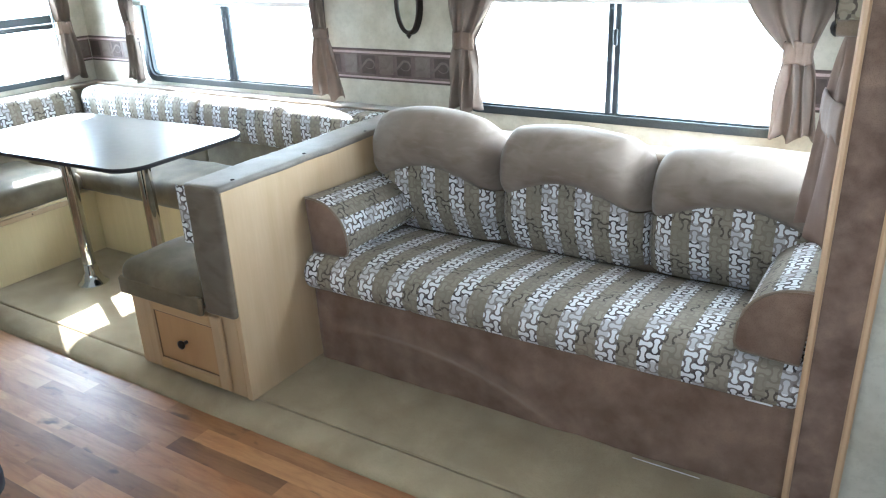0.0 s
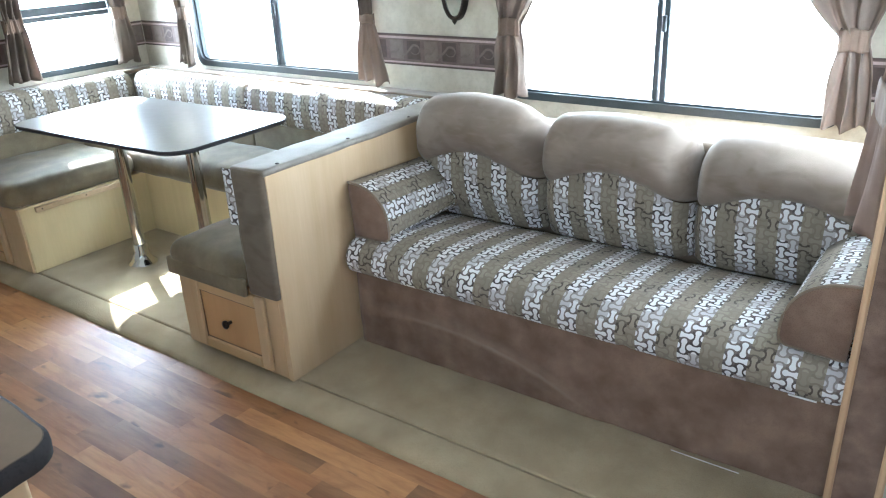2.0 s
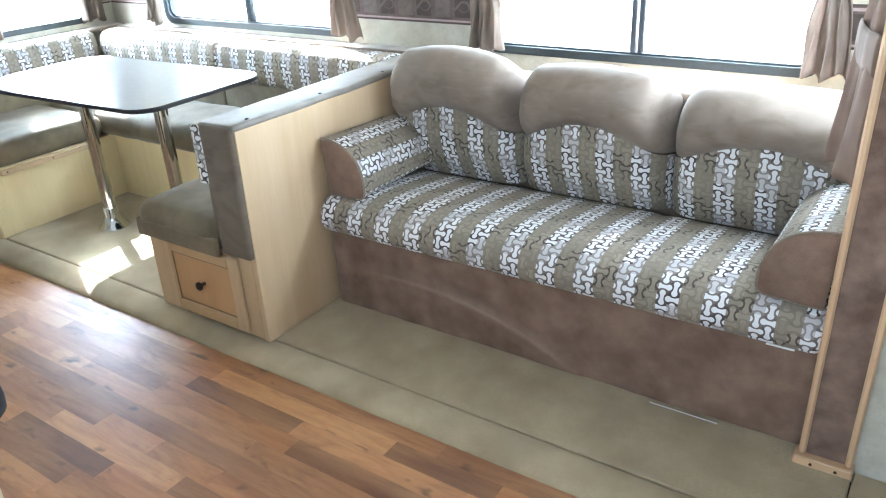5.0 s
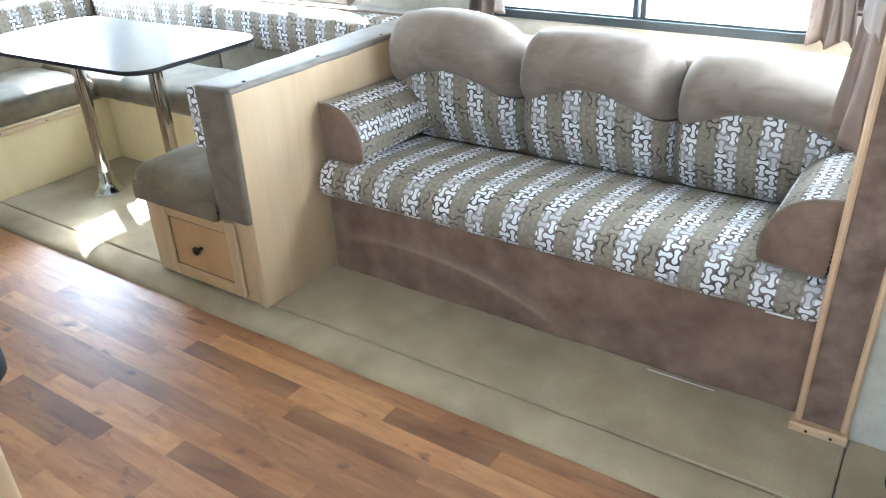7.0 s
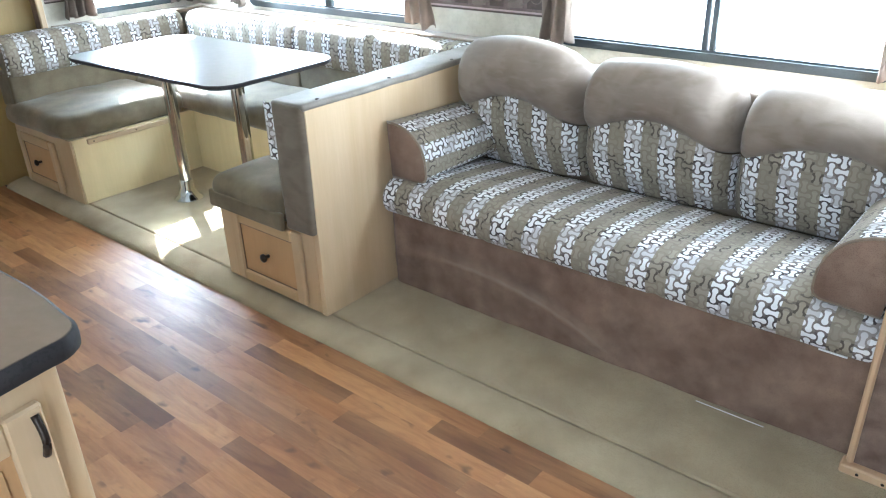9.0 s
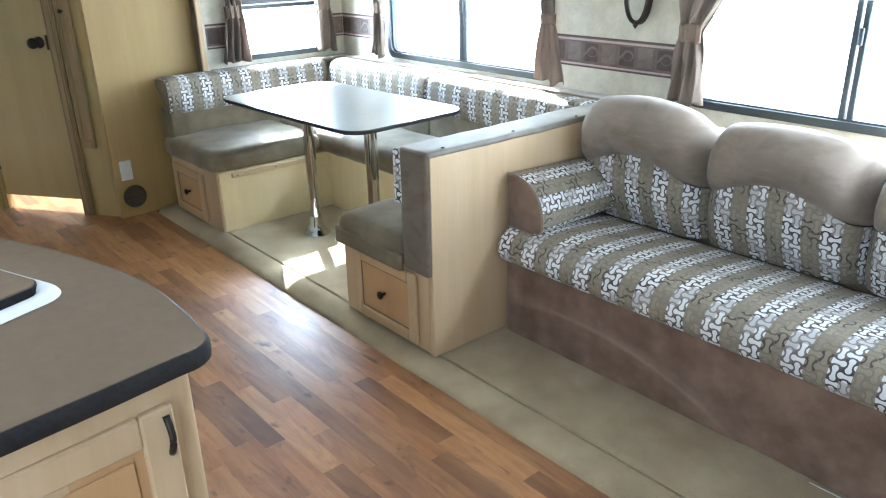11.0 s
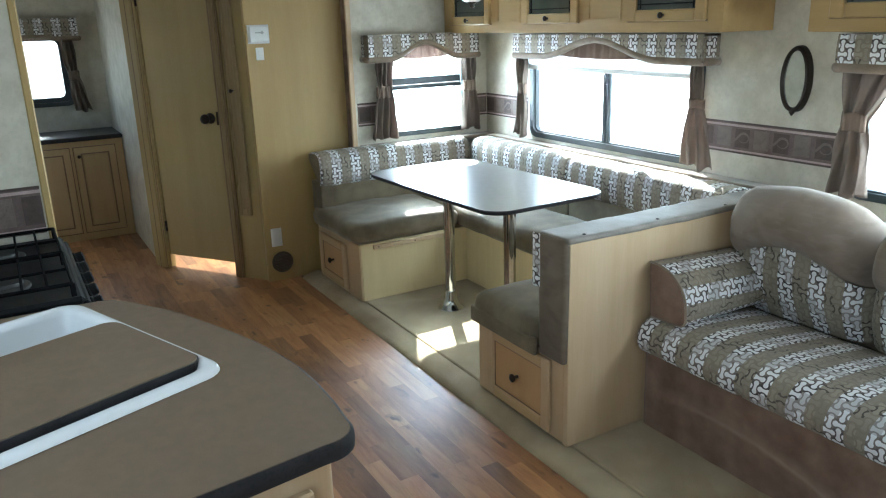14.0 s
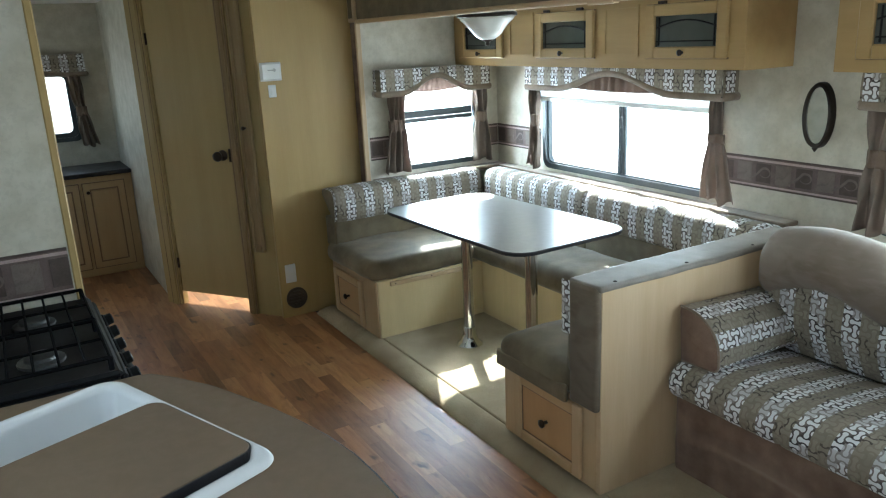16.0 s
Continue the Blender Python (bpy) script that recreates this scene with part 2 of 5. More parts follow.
def mottled(name, c1, c2, big=6.0, fine=150.0, rough=0.6, bump=0.2, metal=0.0, stretch=(1, 1, 1), spec=0.4, amount=0.35, sheen=0.0, dist=0.002):
    """Two tones in soft clouds with a fine grain over them."""
    m, nt, b = material(name, rough, metal, spec)
    v = coords(nt, stretch)
    cloud = ramp(nt, noisy(nt, v, big), [(0.32, c1), (0.68, c2)])
    grain = noisy(nt, v, fine, 2.0)
    dark = tuple(q * 0.72 for q in c1)
    col = mixed(nt, calc(nt, 'MULTIPLY', calc(nt, 'GREATER_THAN', grain, 0.56), amount), cloud, dark)
    nt.links.new(col, b.inputs["Base Color"])
    nt.links.new(node(nt, "MapRange", None, Value=noisy(nt, v, big * 2.3), i3=rough - 0.08, i4=min(1, rough + 0.08)).outputs[0], b.inputs["Roughness"])
    if bump:
        relief(nt, b, grain, bump, dist)
    if sheen:
        b.inputs["Sheen Weight"].default_value = sheen
        b.inputs["Sheen Roughness"].default_value = 0.4
    return m


def woody(name, c1, c2, c3, axis=2, rough=0.42, scale=9.0, spec=0.4):
    """Fine grain running along one axis, with soft cathedral figure."""
    m, nt, b = material(name, rough, 0, spec)
    s = [1.0, 1.0, 1.0]
    s[axis] = 0.09
    v = coords(nt, tuple(s))
    fig = noisy(nt, v, scale, 4.0, 0.6)
    fine = noisy(nt, v, scale * 14, 2.0)
    broad = noisy(nt, coords(nt), 2.2, 2.0)
    col = ramp(nt, fig, [(0.3, c1), (0.55, c2), (0.75, c3)])
    col = mixed(nt, calc(nt, 'MULTIPLY', fine, 0.22), col, tuple(q * 0.6 for q in c1))
    col = mixed(nt, calc(nt, 'MULTIPLY', broad, 0.25), col, c2)
    nt.links.new(col, b.inputs["Base Color"])
    relief(nt, b, fine, 0.12, 0.001)
    return m


MAPLE = woody("maple", (0.485, 0.342, 0.195), (0.555, 0.408, 0.250), (0.605, 0.458, 0.296))
MAPLE_X = woody("maple_level", (0.475, 0.32, 0.165), (0.535, 0.375, 0.205), (0.575, 0.415, 0.245), axis=0)
HONEY = woody("honey_panel", (0.46, 0.275, 0.125), (0.52, 0.32, 0.155), (0.56, 0.36, 0.185))
VANILLA = woody("pale_panel", (0.64, 0.52, 0.29), (0.71, 0.585, 0.335), (0.75, 0.625, 0.37))
OAK = woody("door_veneer", (0.375, 0.282, 0.120), (0.415, 0.316, 0.142), (0.44, 0.34, 0.16))
CABINET = woody("cabinet_maple", (0.372, 0.243, 0.094), (0.440, 0.296, 0.123), (0.485, 0.336, 0.150), axis=0)
TRIMWOOD = woody("post_trim", (0.54, 0.350, 0.200), (0.60, 0.408, 0.245), (0.64, 0.450, 0.280))
PANELWOOD = woody("panel_veneer", (0.415, 0.288, 0.112), (0.455, 0.325, 0.132), (0.485, 0.352, 0.150))
GLAZED = woody("glazed_door", (0.39, 0.27, 0.135), (0.44, 0.315, 0.165), (0.48, 0.35, 0.195))
WORN = woody("worn_casing", (0.20, 0.135, 0.062), (0.30, 0.215, 0.105), (0.37, 0.275, 0.14), scale=16.0)
# dark wood glaze; also paints the shadow lines of doors and drawers
GLAZE_SHADE = mottled("glaze_and_shade", (0.16, 0.10, 0.06), (0.22, 0.15, 0.09), rough=0.5)
PAPER = mottled("cream_wallpaper", (0.490, 0.452, 0.362), (0.615, 0.578, 0.488), big=11.0, fine=60, rough=0.65, bump=0.08, amount=0.14)
SUEDE = mottled("tan_suede", (0.185, 0.140, 0.100), (0.27, 0.213, 0.160), big=12, fine=420, rough=0.85, bump=0.12, sheen=0.3, spec=0.2)
SKIRT = mottled("brown_suede", (0.145, 0.091, 0.064), (0.238, 0.160, 0.116), big=10, fine=420, rough=0.88, bump=0.12, sheen=0.25, spec=0.2)
POSTSUEDE = mottled("blotched_suede", (0.125, 0.080, 0.060), (0.265, 0.182, 0.138), big=13, fine=420, rough=0.88, bump=0.12, sheen=0.2, spec=0.2)
DARKSUEDE = mottled("taupe_suede", (0.126, 0.098, 0.057), (0.208, 0.166, 0.101), big=10, fine=420, rough=0.74, bump=0.12, sheen=0.25, spec=0.35)
# cap cover, paler and greyer than the taupe suede: sky reflection in its colour
CAPSHEEN = mottled("cap_vinyl_sheen", (0.165, 0.140, 0.112), (0.245, 0.215, 0.178), big=9, fine=300, rough=0.60, bump=0.08, sheen=0.1, spec=0.45)
CARPET = mottled("beige_carpet", (0.362, 0.291, 0.187), (0.498, 0.413, 0.273), big=5, fine=520, rough=0.95, bump=0.7, sheen=0.15, spec=0.1, amount=0.6, dist=0.004)
CURTAIN = mottled("brown_curtain", (0.186, 0.149, 0.121), (0.243, 0.196, 0.161), big=9, fine=500, rough=0.88, bump=0.15, sheen=0.08, spec=0.15)
TIECLOTH = mottled("tie_band_cloth", (0.170, 0.122, 0.094), (0.22, 0.163, 0.127), big=9, fine=500, rough=0.90, bump=0.15, sheen=0.05, spec=0.1)
FRAME = mottled("window_frame_paint", (0.034, 0.045, 0.051), (0.050, 0.062, 0.070), rough=0.34, bump=0.05)
BLACK = mottled("black_enamel", (0.009, 0.009, 0.010), (0.015, 0.015, 0.017), rough=0.48, bump=0.05, spec=0.12)
IRON = mottled("grate_iron", (0.006, 0.006, 0.007), (0.010, 0.010, 0.011), rough=0.90, bump=0.15, spec=0.05)
BRONZE = mottled("dark_bronze", (0.028, 0.021, 0.017), (0.05, 0.038, 0.03), rough=0.38, metal=0.6, bump=0.05)
CHROME = mottled("chrome", (0.50, 0.51, 0.50), (0.56, 0.57, 0.56), rough=0.06, metal=1.0, bump=0.0, amount=0.02)
for lk in [q for q in CHROME.node_tree.links if q.to_socket.name == "Roughness" and q.to_node.type == 'BSDF_PRINCIPLED']:
    CHROME.node_tree.links.remove(lk)
BURNER = mottled("burner_metal", (0.075, 0.075, 0.075), (0.12, 0.12, 0.12), rough=0.5, metal=0.8, bump=0.05)
LAMINATE = mottled("brown_laminate", (0.172, 0.119, 0.074), (0.190, 0.133, 0.085), big=30, fine=600, rough=0.46, bump=0.015, amount=0.10, spec=0.4)
TABLETOP = mottled("table_laminate", (0.115, 0.108, 0.105), (0.14, 0.132, 0.128), big=30, fine=600, rough=0.13, bump=0.0, amount=0.25, spec=0.9)
nt_ = TABLETOP.node_tree
for lk in [q for q in nt_.links if q.to_socket.name == "Roughness" and q.to_node.type == 'BSDF_PRINCIPLED']:
    nt_.links.remove(lk)
tb = nt_.nodes["Principled BSDF"]
tb.inputs["Roughness"].default_value = 0.30
tb.inputs["Coat Weight"].default_value = 1.0
tb.inputs["Coat Roughness"].default_value = 0.25
EDGING = mottled("dark_edging", (0.020, 0.018, 0.020), (0.033, 0.030, 0.031), rough=0.45, bump=0.05, spec=0.3)
COUNTEREDGE = mottled("worktop_edging", (0.022, 0.020, 0.021), (0.036, 0.033, 0.033), rough=0.68, bump=0.05, spec=0.15)
WHITE = mottled("white_plastic", (0.74, 0.74, 0.72), (0.80, 0.80, 0.78), rough=0.35, bump=0.03, amount=0.03)
SINKWHITE = mottled("sink_white", (0.78, 0.79, 0.80), (0.82, 0.83, 0.84), rough=0.22, bump=0.02, amount=0.02, spec=0.6)
SHADE = mottled("white_shade", (0.70, 0.70, 0.70), (0.76, 0.76, 0.76), rough=0.8, bump=0.05, amount=0.05)
FROST = mottled("frosted_glass_bowl", (0.72, 0.72, 0.68), (0.78, 0.78, 0.74), rough=0.25, bump=0.02, amount=0.03)
CEILING = mottled("ceiling_board", (0.70, 0.69, 0.65), (0.75, 0.74, 0.70), rough=0.7, bump=0.1, amount=0.08)
GRAVEL = mottled("pale_gravel", (0.30, 0.28, 0.25), (0.42, 0.40, 0.37), big=1.5, fine=30, rough=0.9, bump=0.5, amount=0.4)
BORDER_BASE = mottled("border_plum", (0.125, 0.085, 0.075), (0.165, 0.12, 0.105), big=25, fine=200, rough=0.6, bump=0.05)
BORDER_DARK = mottled("border_dark", (0.070, 0.049, 0.041), (0.097, 0.069, 0.058), big=30, fine=200, rough=0.6, bump=0.05)
BORDER_PALE = mottled("border_pale", (0.155, 0.118, 0.102), (0.195, 0.15, 0.13), big=30, fine=200, rough=0.6, bump=0.05)
BORDER_SCROLL = mottled("border_scroll", (0.135, 0.103, 0.088), (0.17, 0.13, 0.112), big=30, fine=200, rough=0.6, bump=0.02)
GREY = mottled("grey_plastic", (0.42, 0.42, 0.40), (0.48, 0.48, 0.46), rough=0.4, bump=0.03)
VENTBROWN = mottled("vent_brown", (0.07, 0.055, 0.04), (0.095, 0.075, 0.055), rough=0.5, bump=0.05)
BORDER_ROSE = mottled("border_rose", (0.42, 0.31, 0.29), (0.50, 0.38, 0.355), big=30, fine=200, rough=0.6, bump=0.02)
SMOKE = mottled("smoked_cabinet_glass", (0.075, 0.08, 0.07), (0.10, 0.11, 0.095), rough=0.12, bump=0.0, amount=0.0, spec=0.7)


def glass(name):
    m, nt, b = material(name, 0.0)
    b.inputs["Base Color"].default_value = (0.96, 0.98, 0.98, 1)
    b.inputs["Transmission Weight"].default_value = 1.0
    b.inputs["IOR"].default_value = 1.05
    return m


def mirror():
    m, nt, b = material("mirror_silver", 0.03, 1.0)
    b.inputs["Base Color"].default_value = (0.86, 0.90, 0.86, 1)
    return m


GLASS, MIRROR = glass("window_glass"), mirror()


def cloth_light(m, amount, colour):
    """Lets some daylight through thin cloth."""
    nt = m.node_tree
    out = nt.nodes["Material Output"]
    b = nt.nodes["Principled BSDF"]
    tr = node(nt, "BsdfTranslucent")
    tr.inputs[0].default_value = (*colour, 1)
    mx = node(nt, "MixShader", None, i0=amount)
    nt.links.new(b.outputs[0], mx.inputs[1])
    nt.links.new(tr.outputs[0], mx.inputs[2])
    nt.links.new(mx.outputs[0], out.inputs[0])


GATHER = mottled("gathered_cloth", (0.165, 0.110, 0.083), (0.225, 0.156, 0.119), big=9, fine=500, rough=0.9, bump=0.15, spec=0.1)
cloth_light(GATHER, 0.07, (0.30, 0.19, 0.15))
cloth_light(CURTAIN, 0.24, (0.34, 0.265, 0.225))
cloth_light(SHADE, 0.5, (0.8, 0.8, 0.8))


def bone_fabric(name="bone_weave_fabric", cell=0.031):
    """Woven upholstery: bands of interlocking bone shapes, pale bands and tan bands by turns."""
    m, nt, b = material(name, 0.68, 0, 0.3)
    b.inputs["Sheen Weight"].default_value = 0.08
    b.inputs["Sheen Roughness"].default_value = 0.35
    uv = node(nt, "UVMap", {"uv_map": "UVMap"}).outputs[0]
    sep = node(nt, "SeparateXYZ", None, i0=uv)
    u, v = calc(nt, 'DIVIDE', sep.outputs[0], cell), calc(nt, 'DIVIDE', sep.outputs[1], cell)
    iu, iv = calc(nt, 'FLOOR', calc(nt, 'ADD', u, 0.5)), calc(nt, 'FLOOR', calc(nt, 'ADD', v, 0.5))
    fu = calc(nt, 'ABSOLUTE', calc(nt, 'SUBTRACT', u, iu))
    fv = calc(nt, 'ABSOLUTE', calc(nt, 'SUBTRACT', v, iv))
    odd = calc(nt, 'FLOORED_MODULO', calc(nt, 'ADD', iu, iv), 2.0)
    even = calc(nt, 'SUBTRACT', 1.0, odd)
    # along and across the bone of this cell; bones lie level and upright by turns
    al = calc(nt, 'ADD', calc(nt, 'MULTIPLY', fu, even), calc(nt, 'MULTIPLY', fv, odd))
    ac = calc(nt, 'ADD', calc(nt, 'MULTIPLY', fv, even), calc(nt, 'MULTIPLY', fu, odd))

    def soft(f, a, c, lo=0.0, hi=1.0):
        return node(nt, "MapRange", {"interpolation_type": 'SMOOTHSTEP'}, Value=f, i1=a, i2=c, i3=lo, i4=hi).outputs[0]
    def disc(x, y, r):
        d = calc(nt, 'SQRT', calc(nt, 'ADD', calc(nt, 'MULTIPLY', x, x), calc(nt, 'MULTIPLY', y, y)))
        return soft(d, r + 0.022, r - 0.022)
    bar = soft(ac, calc(nt, 'ADD', 0.180, calc(nt, 'MULTIPLY', al, 0.12)), calc(nt, 'ADD', 0.136, calc(nt, 'MULTIPLY', al, 0.12)))
    knob = disc(calc(nt, 'SUBTRACT', al, 0.43), ac, 0.270)
    tip = disc(al, calc(nt, 'SUBTRACT', ac, 0.57), 0.270)
    bone = calc(nt, 'MAXIMUM', calc(nt, 'MAXIMUM', bar, knob), tip)
    seam = calc(nt, 'SUBTRACT', 1.0, bone)
    pale = calc(nt, 'LESS_THAN', calc(nt, 'FLOORED_MODULO', iu, 4.0), 1.5)

    def dice(a, c):
        return node(nt, "TexWhiteNoise", {"noise_dimensions": '2D'}, Vector=node(nt, "CombineXYZ", None, i0=a, i1=c).outputs[0]).outputs[0]
    one = dice(iu, iv)
    lane = calc(nt, 'FLOOR', calc(nt, 'DIVIDE', iu, 2.0))
    # tones change every few bones along a band, at a step of its own in each band
    along = calc(nt, 'ADD', calc(nt, 'ADD', iv, calc(nt, 'MULTIPLY', dice(lane, 3.0), 9.0)), calc(nt, 'MULTIPLY', calc(nt, 'FLOORED_MODULO', iu, 2.0), 1.0))
    step = calc(nt, 'FLOORED_MODULO', along, 6.0)
    grey = calc(nt, 'LESS_THAN', step, 1.9)
    deepen = soft(step, 2.0, 5.6)
    white = mixed(nt, grey, (0.80, 0.805, 0.81), (0.53, 0.51, 0.515))
    white = mixed(nt, calc(nt, 'MULTIPLY', one, 0.2), white, (0.58, 0.56, 0.56))
    wline = mixed(nt, deepen, (0.190, 0.155, 0.140), (0.052, 0.041, 0.042))
    wline = mixed(nt, grey, wline, (0.255, 0.225, 0.210))
    tan = ramp(nt, one, [(0.15, (0.240, 0.206, 0.153)), (0.5, (0.274, 0.236, 0.176)), (0.9, (0.308, 0.267, 0.202))])
    tan = mixed(nt, calc(nt, 'MULTIPLY', grey, 0.45), tan, (0.288, 0.247, 0.190))
    tline = mixed(nt, soft(step, 3.8, 5.4), (0.222, 0.187, 0.139), (0.070, 0.056, 0.044))
    col = mixed(nt, pale, mixed(nt, seam, tan, tline), mixed(nt, seam, white, wline))
    weave = noisy(nt, node(nt, "Mapping", None, Vector=uv, Scale=(1, 1, 1)).outputs[0], 900.0, 1.0)
    col = mixed(nt, calc(nt, 'MULTIPLY', weave, 0.2), col, (0.12, 0.1, 0.08))
    nt.links.new(col, b.inputs["Base Color"])
    relief(nt, b, calc(nt, 'SUBTRACT', weave, seam), 0.25, 0.001)
    return m


FABRIC = bone_fabric()


def creased_suede():
    """Brown suede with brushed nap and a highlight painted pale along one long crease."""
    m = mottled("creased_suede", (0.150, 0.094, 0.066), (0.248, 0.165, 0.118), big=10, fine=420, rough=0.88, bump=0.12, sheen=0.25, spec=0.2)
    nt = m.node_tree
    b = nt.nodes["Principled BSDF"]
    base = b.inputs["Base Color"].links[0].from_socket
    sep = node(nt, "SeparateXYZ", None, i0=node(nt, "NewGeometry").outputs["Position"])
    x, z = sep.outputs[0], sep.outputs[2]
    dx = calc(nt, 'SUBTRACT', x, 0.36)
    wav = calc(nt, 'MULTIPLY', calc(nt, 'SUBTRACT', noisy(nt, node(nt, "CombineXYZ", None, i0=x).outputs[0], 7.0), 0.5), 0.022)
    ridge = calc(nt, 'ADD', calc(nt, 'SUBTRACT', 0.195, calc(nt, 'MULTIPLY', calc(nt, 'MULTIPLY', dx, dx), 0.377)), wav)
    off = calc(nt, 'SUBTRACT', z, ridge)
    # pale line and softer veil paint the crease's highlight into the base colour
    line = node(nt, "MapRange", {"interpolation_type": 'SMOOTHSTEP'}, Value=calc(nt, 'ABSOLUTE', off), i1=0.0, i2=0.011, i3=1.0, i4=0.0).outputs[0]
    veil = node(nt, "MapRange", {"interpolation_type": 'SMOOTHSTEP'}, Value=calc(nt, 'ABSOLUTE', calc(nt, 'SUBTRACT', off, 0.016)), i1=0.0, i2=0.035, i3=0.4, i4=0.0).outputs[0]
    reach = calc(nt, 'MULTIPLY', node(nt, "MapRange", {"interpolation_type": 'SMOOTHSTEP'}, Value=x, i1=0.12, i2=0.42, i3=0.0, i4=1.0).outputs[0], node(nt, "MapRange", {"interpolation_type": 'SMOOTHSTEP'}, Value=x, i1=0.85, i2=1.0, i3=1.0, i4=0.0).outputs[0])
    patchy = noisy(nt, coords(nt), 14.0)
    fac = calc(nt, 'MULTIPLY', calc(nt, 'MULTIPLY', calc(nt, 'MAXIMUM', line, veil), reach), calc(nt, 'ADD', patchy, 0.25))
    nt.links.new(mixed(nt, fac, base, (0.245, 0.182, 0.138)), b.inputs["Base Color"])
    return m


CREASED = creased_suede()


def napped_suede(name, deep, base, light):
    """Brushed microsuede: the nap lies this way and that in soft-edged strokes, with a fine pile."""
    m, nt, b = material(name, 0.86, 0, 0.15)
    v = coords(nt, (1.0, 1.0, 1.5))
    wide = noisy(nt, v, 4.5, 2.0)
    stroke = node(nt, "TexNoise", None, Vector=v, Scale=9.0, Detail=2.0, Roughness=0.45, Distortion=0.5).outputs[0]
    rub = node(nt, "TexNoise", None, Vector=coords(nt, (1.0, 1.0, 3.0)), Scale=18.0, Detail=2.0, Roughness=0.5, Distortion=0.4).outputs[0]
    pile = noisy(nt, v, 420.0, 2.0)
    col = mixed(nt, node(nt, "MapRange", None, Value=wide, i1=0.35, i2=0.65, i3=0.0, i4=1.0).outputs[0], base, light)
    col = mixed(nt, node(nt, "MapRange", None, Value=stroke, i1=0.46, i2=0.66, i3=0.0, i4=0.70).outputs[0], col, deep)
    col = mixed(nt, node(nt, "MapRange", None, Value=rub, i1=0.50, i2=0.70, i3=0.0, i4=0.45).outputs[0], col, light)
    col = mixed(nt, calc(nt, 'MULTIPLY', pile, 0.25), col, deep)
    nt.links.new(col, b.inputs["Base Color"])
    b.inputs["Sheen Weight"].default_value = 0.2
    b.inputs["Sheen Roughness"].default_value = 0.4
    relief(nt, b, pile, 0.12, 0.002)
    return m


HEADSUEDE = napped_suede("head_suede", (0.185, 0.138, 0.098), (0.232, 0.186, 0.146), (0.292, 0.243, 0.200))
ENDSUEDE = napped_suede("end_suede", (0.112, 0.087, 0.062), (0.145, 0.115, 0.083), (0.182, 0.147, 0.110))


def plank_wood():
    """Mixed-strip laminate: each strip has its tone, long streaks, pores and a few knots."""
    m, nt, b = material("floor_plank", 0.38, 0, 1.0)
    rnd = calc(nt, 'FRACT', calc(nt, 'ADD', node(nt, "ObjectInfo").outputs["Random"], node(nt, "NewGeometry").outputs["Random Per Island"]))
    off = node(nt, "CombineXYZ", None, i0=calc(nt, 'MULTIPLY', rnd, 37.0), i1=calc(nt, 'MULTIPLY', rnd, 91.0)).outputs[0]
    v = coords(nt, (0.10, 1, 1), off)
    wavy = node(nt, "TexNoise", None, Vector=coords(nt, (0.22, 1, 1), off), Scale=13.0, Detail=4.0, Roughness=0.6, Distortion=1.6).outputs[0]
    fig = noisy(nt, v, 34.0, 5.0, 0.66)
    fine = noisy(nt, v, 300.0, 2.0)
    broad = noisy(nt, coords(nt, (0.35, 1, 1), off), 6.0, 2.0)
    knots = noisy(nt, coords(nt, (0.55, 1, 1), off), 15.0, 2.0)
    tone = ramp(nt, rnd, [(0.0, (0.165, 0.066, 0.028)), (0.18, (0.270, 0.108, 0.040)), (0.40, (0.40, 0.174, 0.064)), (0.63, (0.60, 0.312, 0.130)), (0.82, (0.45, 0.202, 0.075)), (1.0, (0.19, 0.080, 0.033))])
    deep = mixed(nt, 1.0, tone, (0.50, 0.36, 0.30), 'MULTIPLY')
    lift = mixed(nt, 0.55, tone, (0.58, 0.325, 0.142))
    col = mixed(nt, node(nt, "MapRange", None, Value=broad, i1=0.32, i2=0.68, i3=0.0, i4=0.8).outputs[0], tone, lift)
    col = mixed(nt, node(nt, "MapRange", None, Value=wavy, i1=0.48, i2=0.68, i3=0.0, i4=0.5).outputs[0], col, deep)
    col = mixed(nt, node(nt, "MapRange", None, Value=fig, i1=0.45, i2=0.75, i3=0.0, i4=0.6).outputs[0], col, deep)
    col = mixed(nt, calc(nt, 'MULTIPLY', fine, 0.22), col, (0.07, 0.026, 0.012))
    col = mixed(nt, node(nt, "MapRange", None, Value=knots, i1=0.64, i2=0.75, i3=0.0, i4=0.8).outputs[0], col, (0.05, 0.018, 0.01))
    nt.links.new(col, b.inputs["Base Color"])
    nt.links.new(node(nt, "MapRange", None, Value=fig, i3=0.36, i4=0.46).outputs[0], b.inputs["Roughness"])
    relief(nt, b, fine, 0.04, 0.0004)
    return m


PLANK = plank_wood()

# ---- structure ----


def along_x(y):
    return lambda a, b, d: (a, y + d, b)


def along_y(x):
    return lambda a, b, d: (x + d, a, b)


single("ground", Geo().box(-400, 400, -400, 400, -0.95, -0.85), GRAVEL, "pale gravel yard around the trailer", "ground", kind="structure")

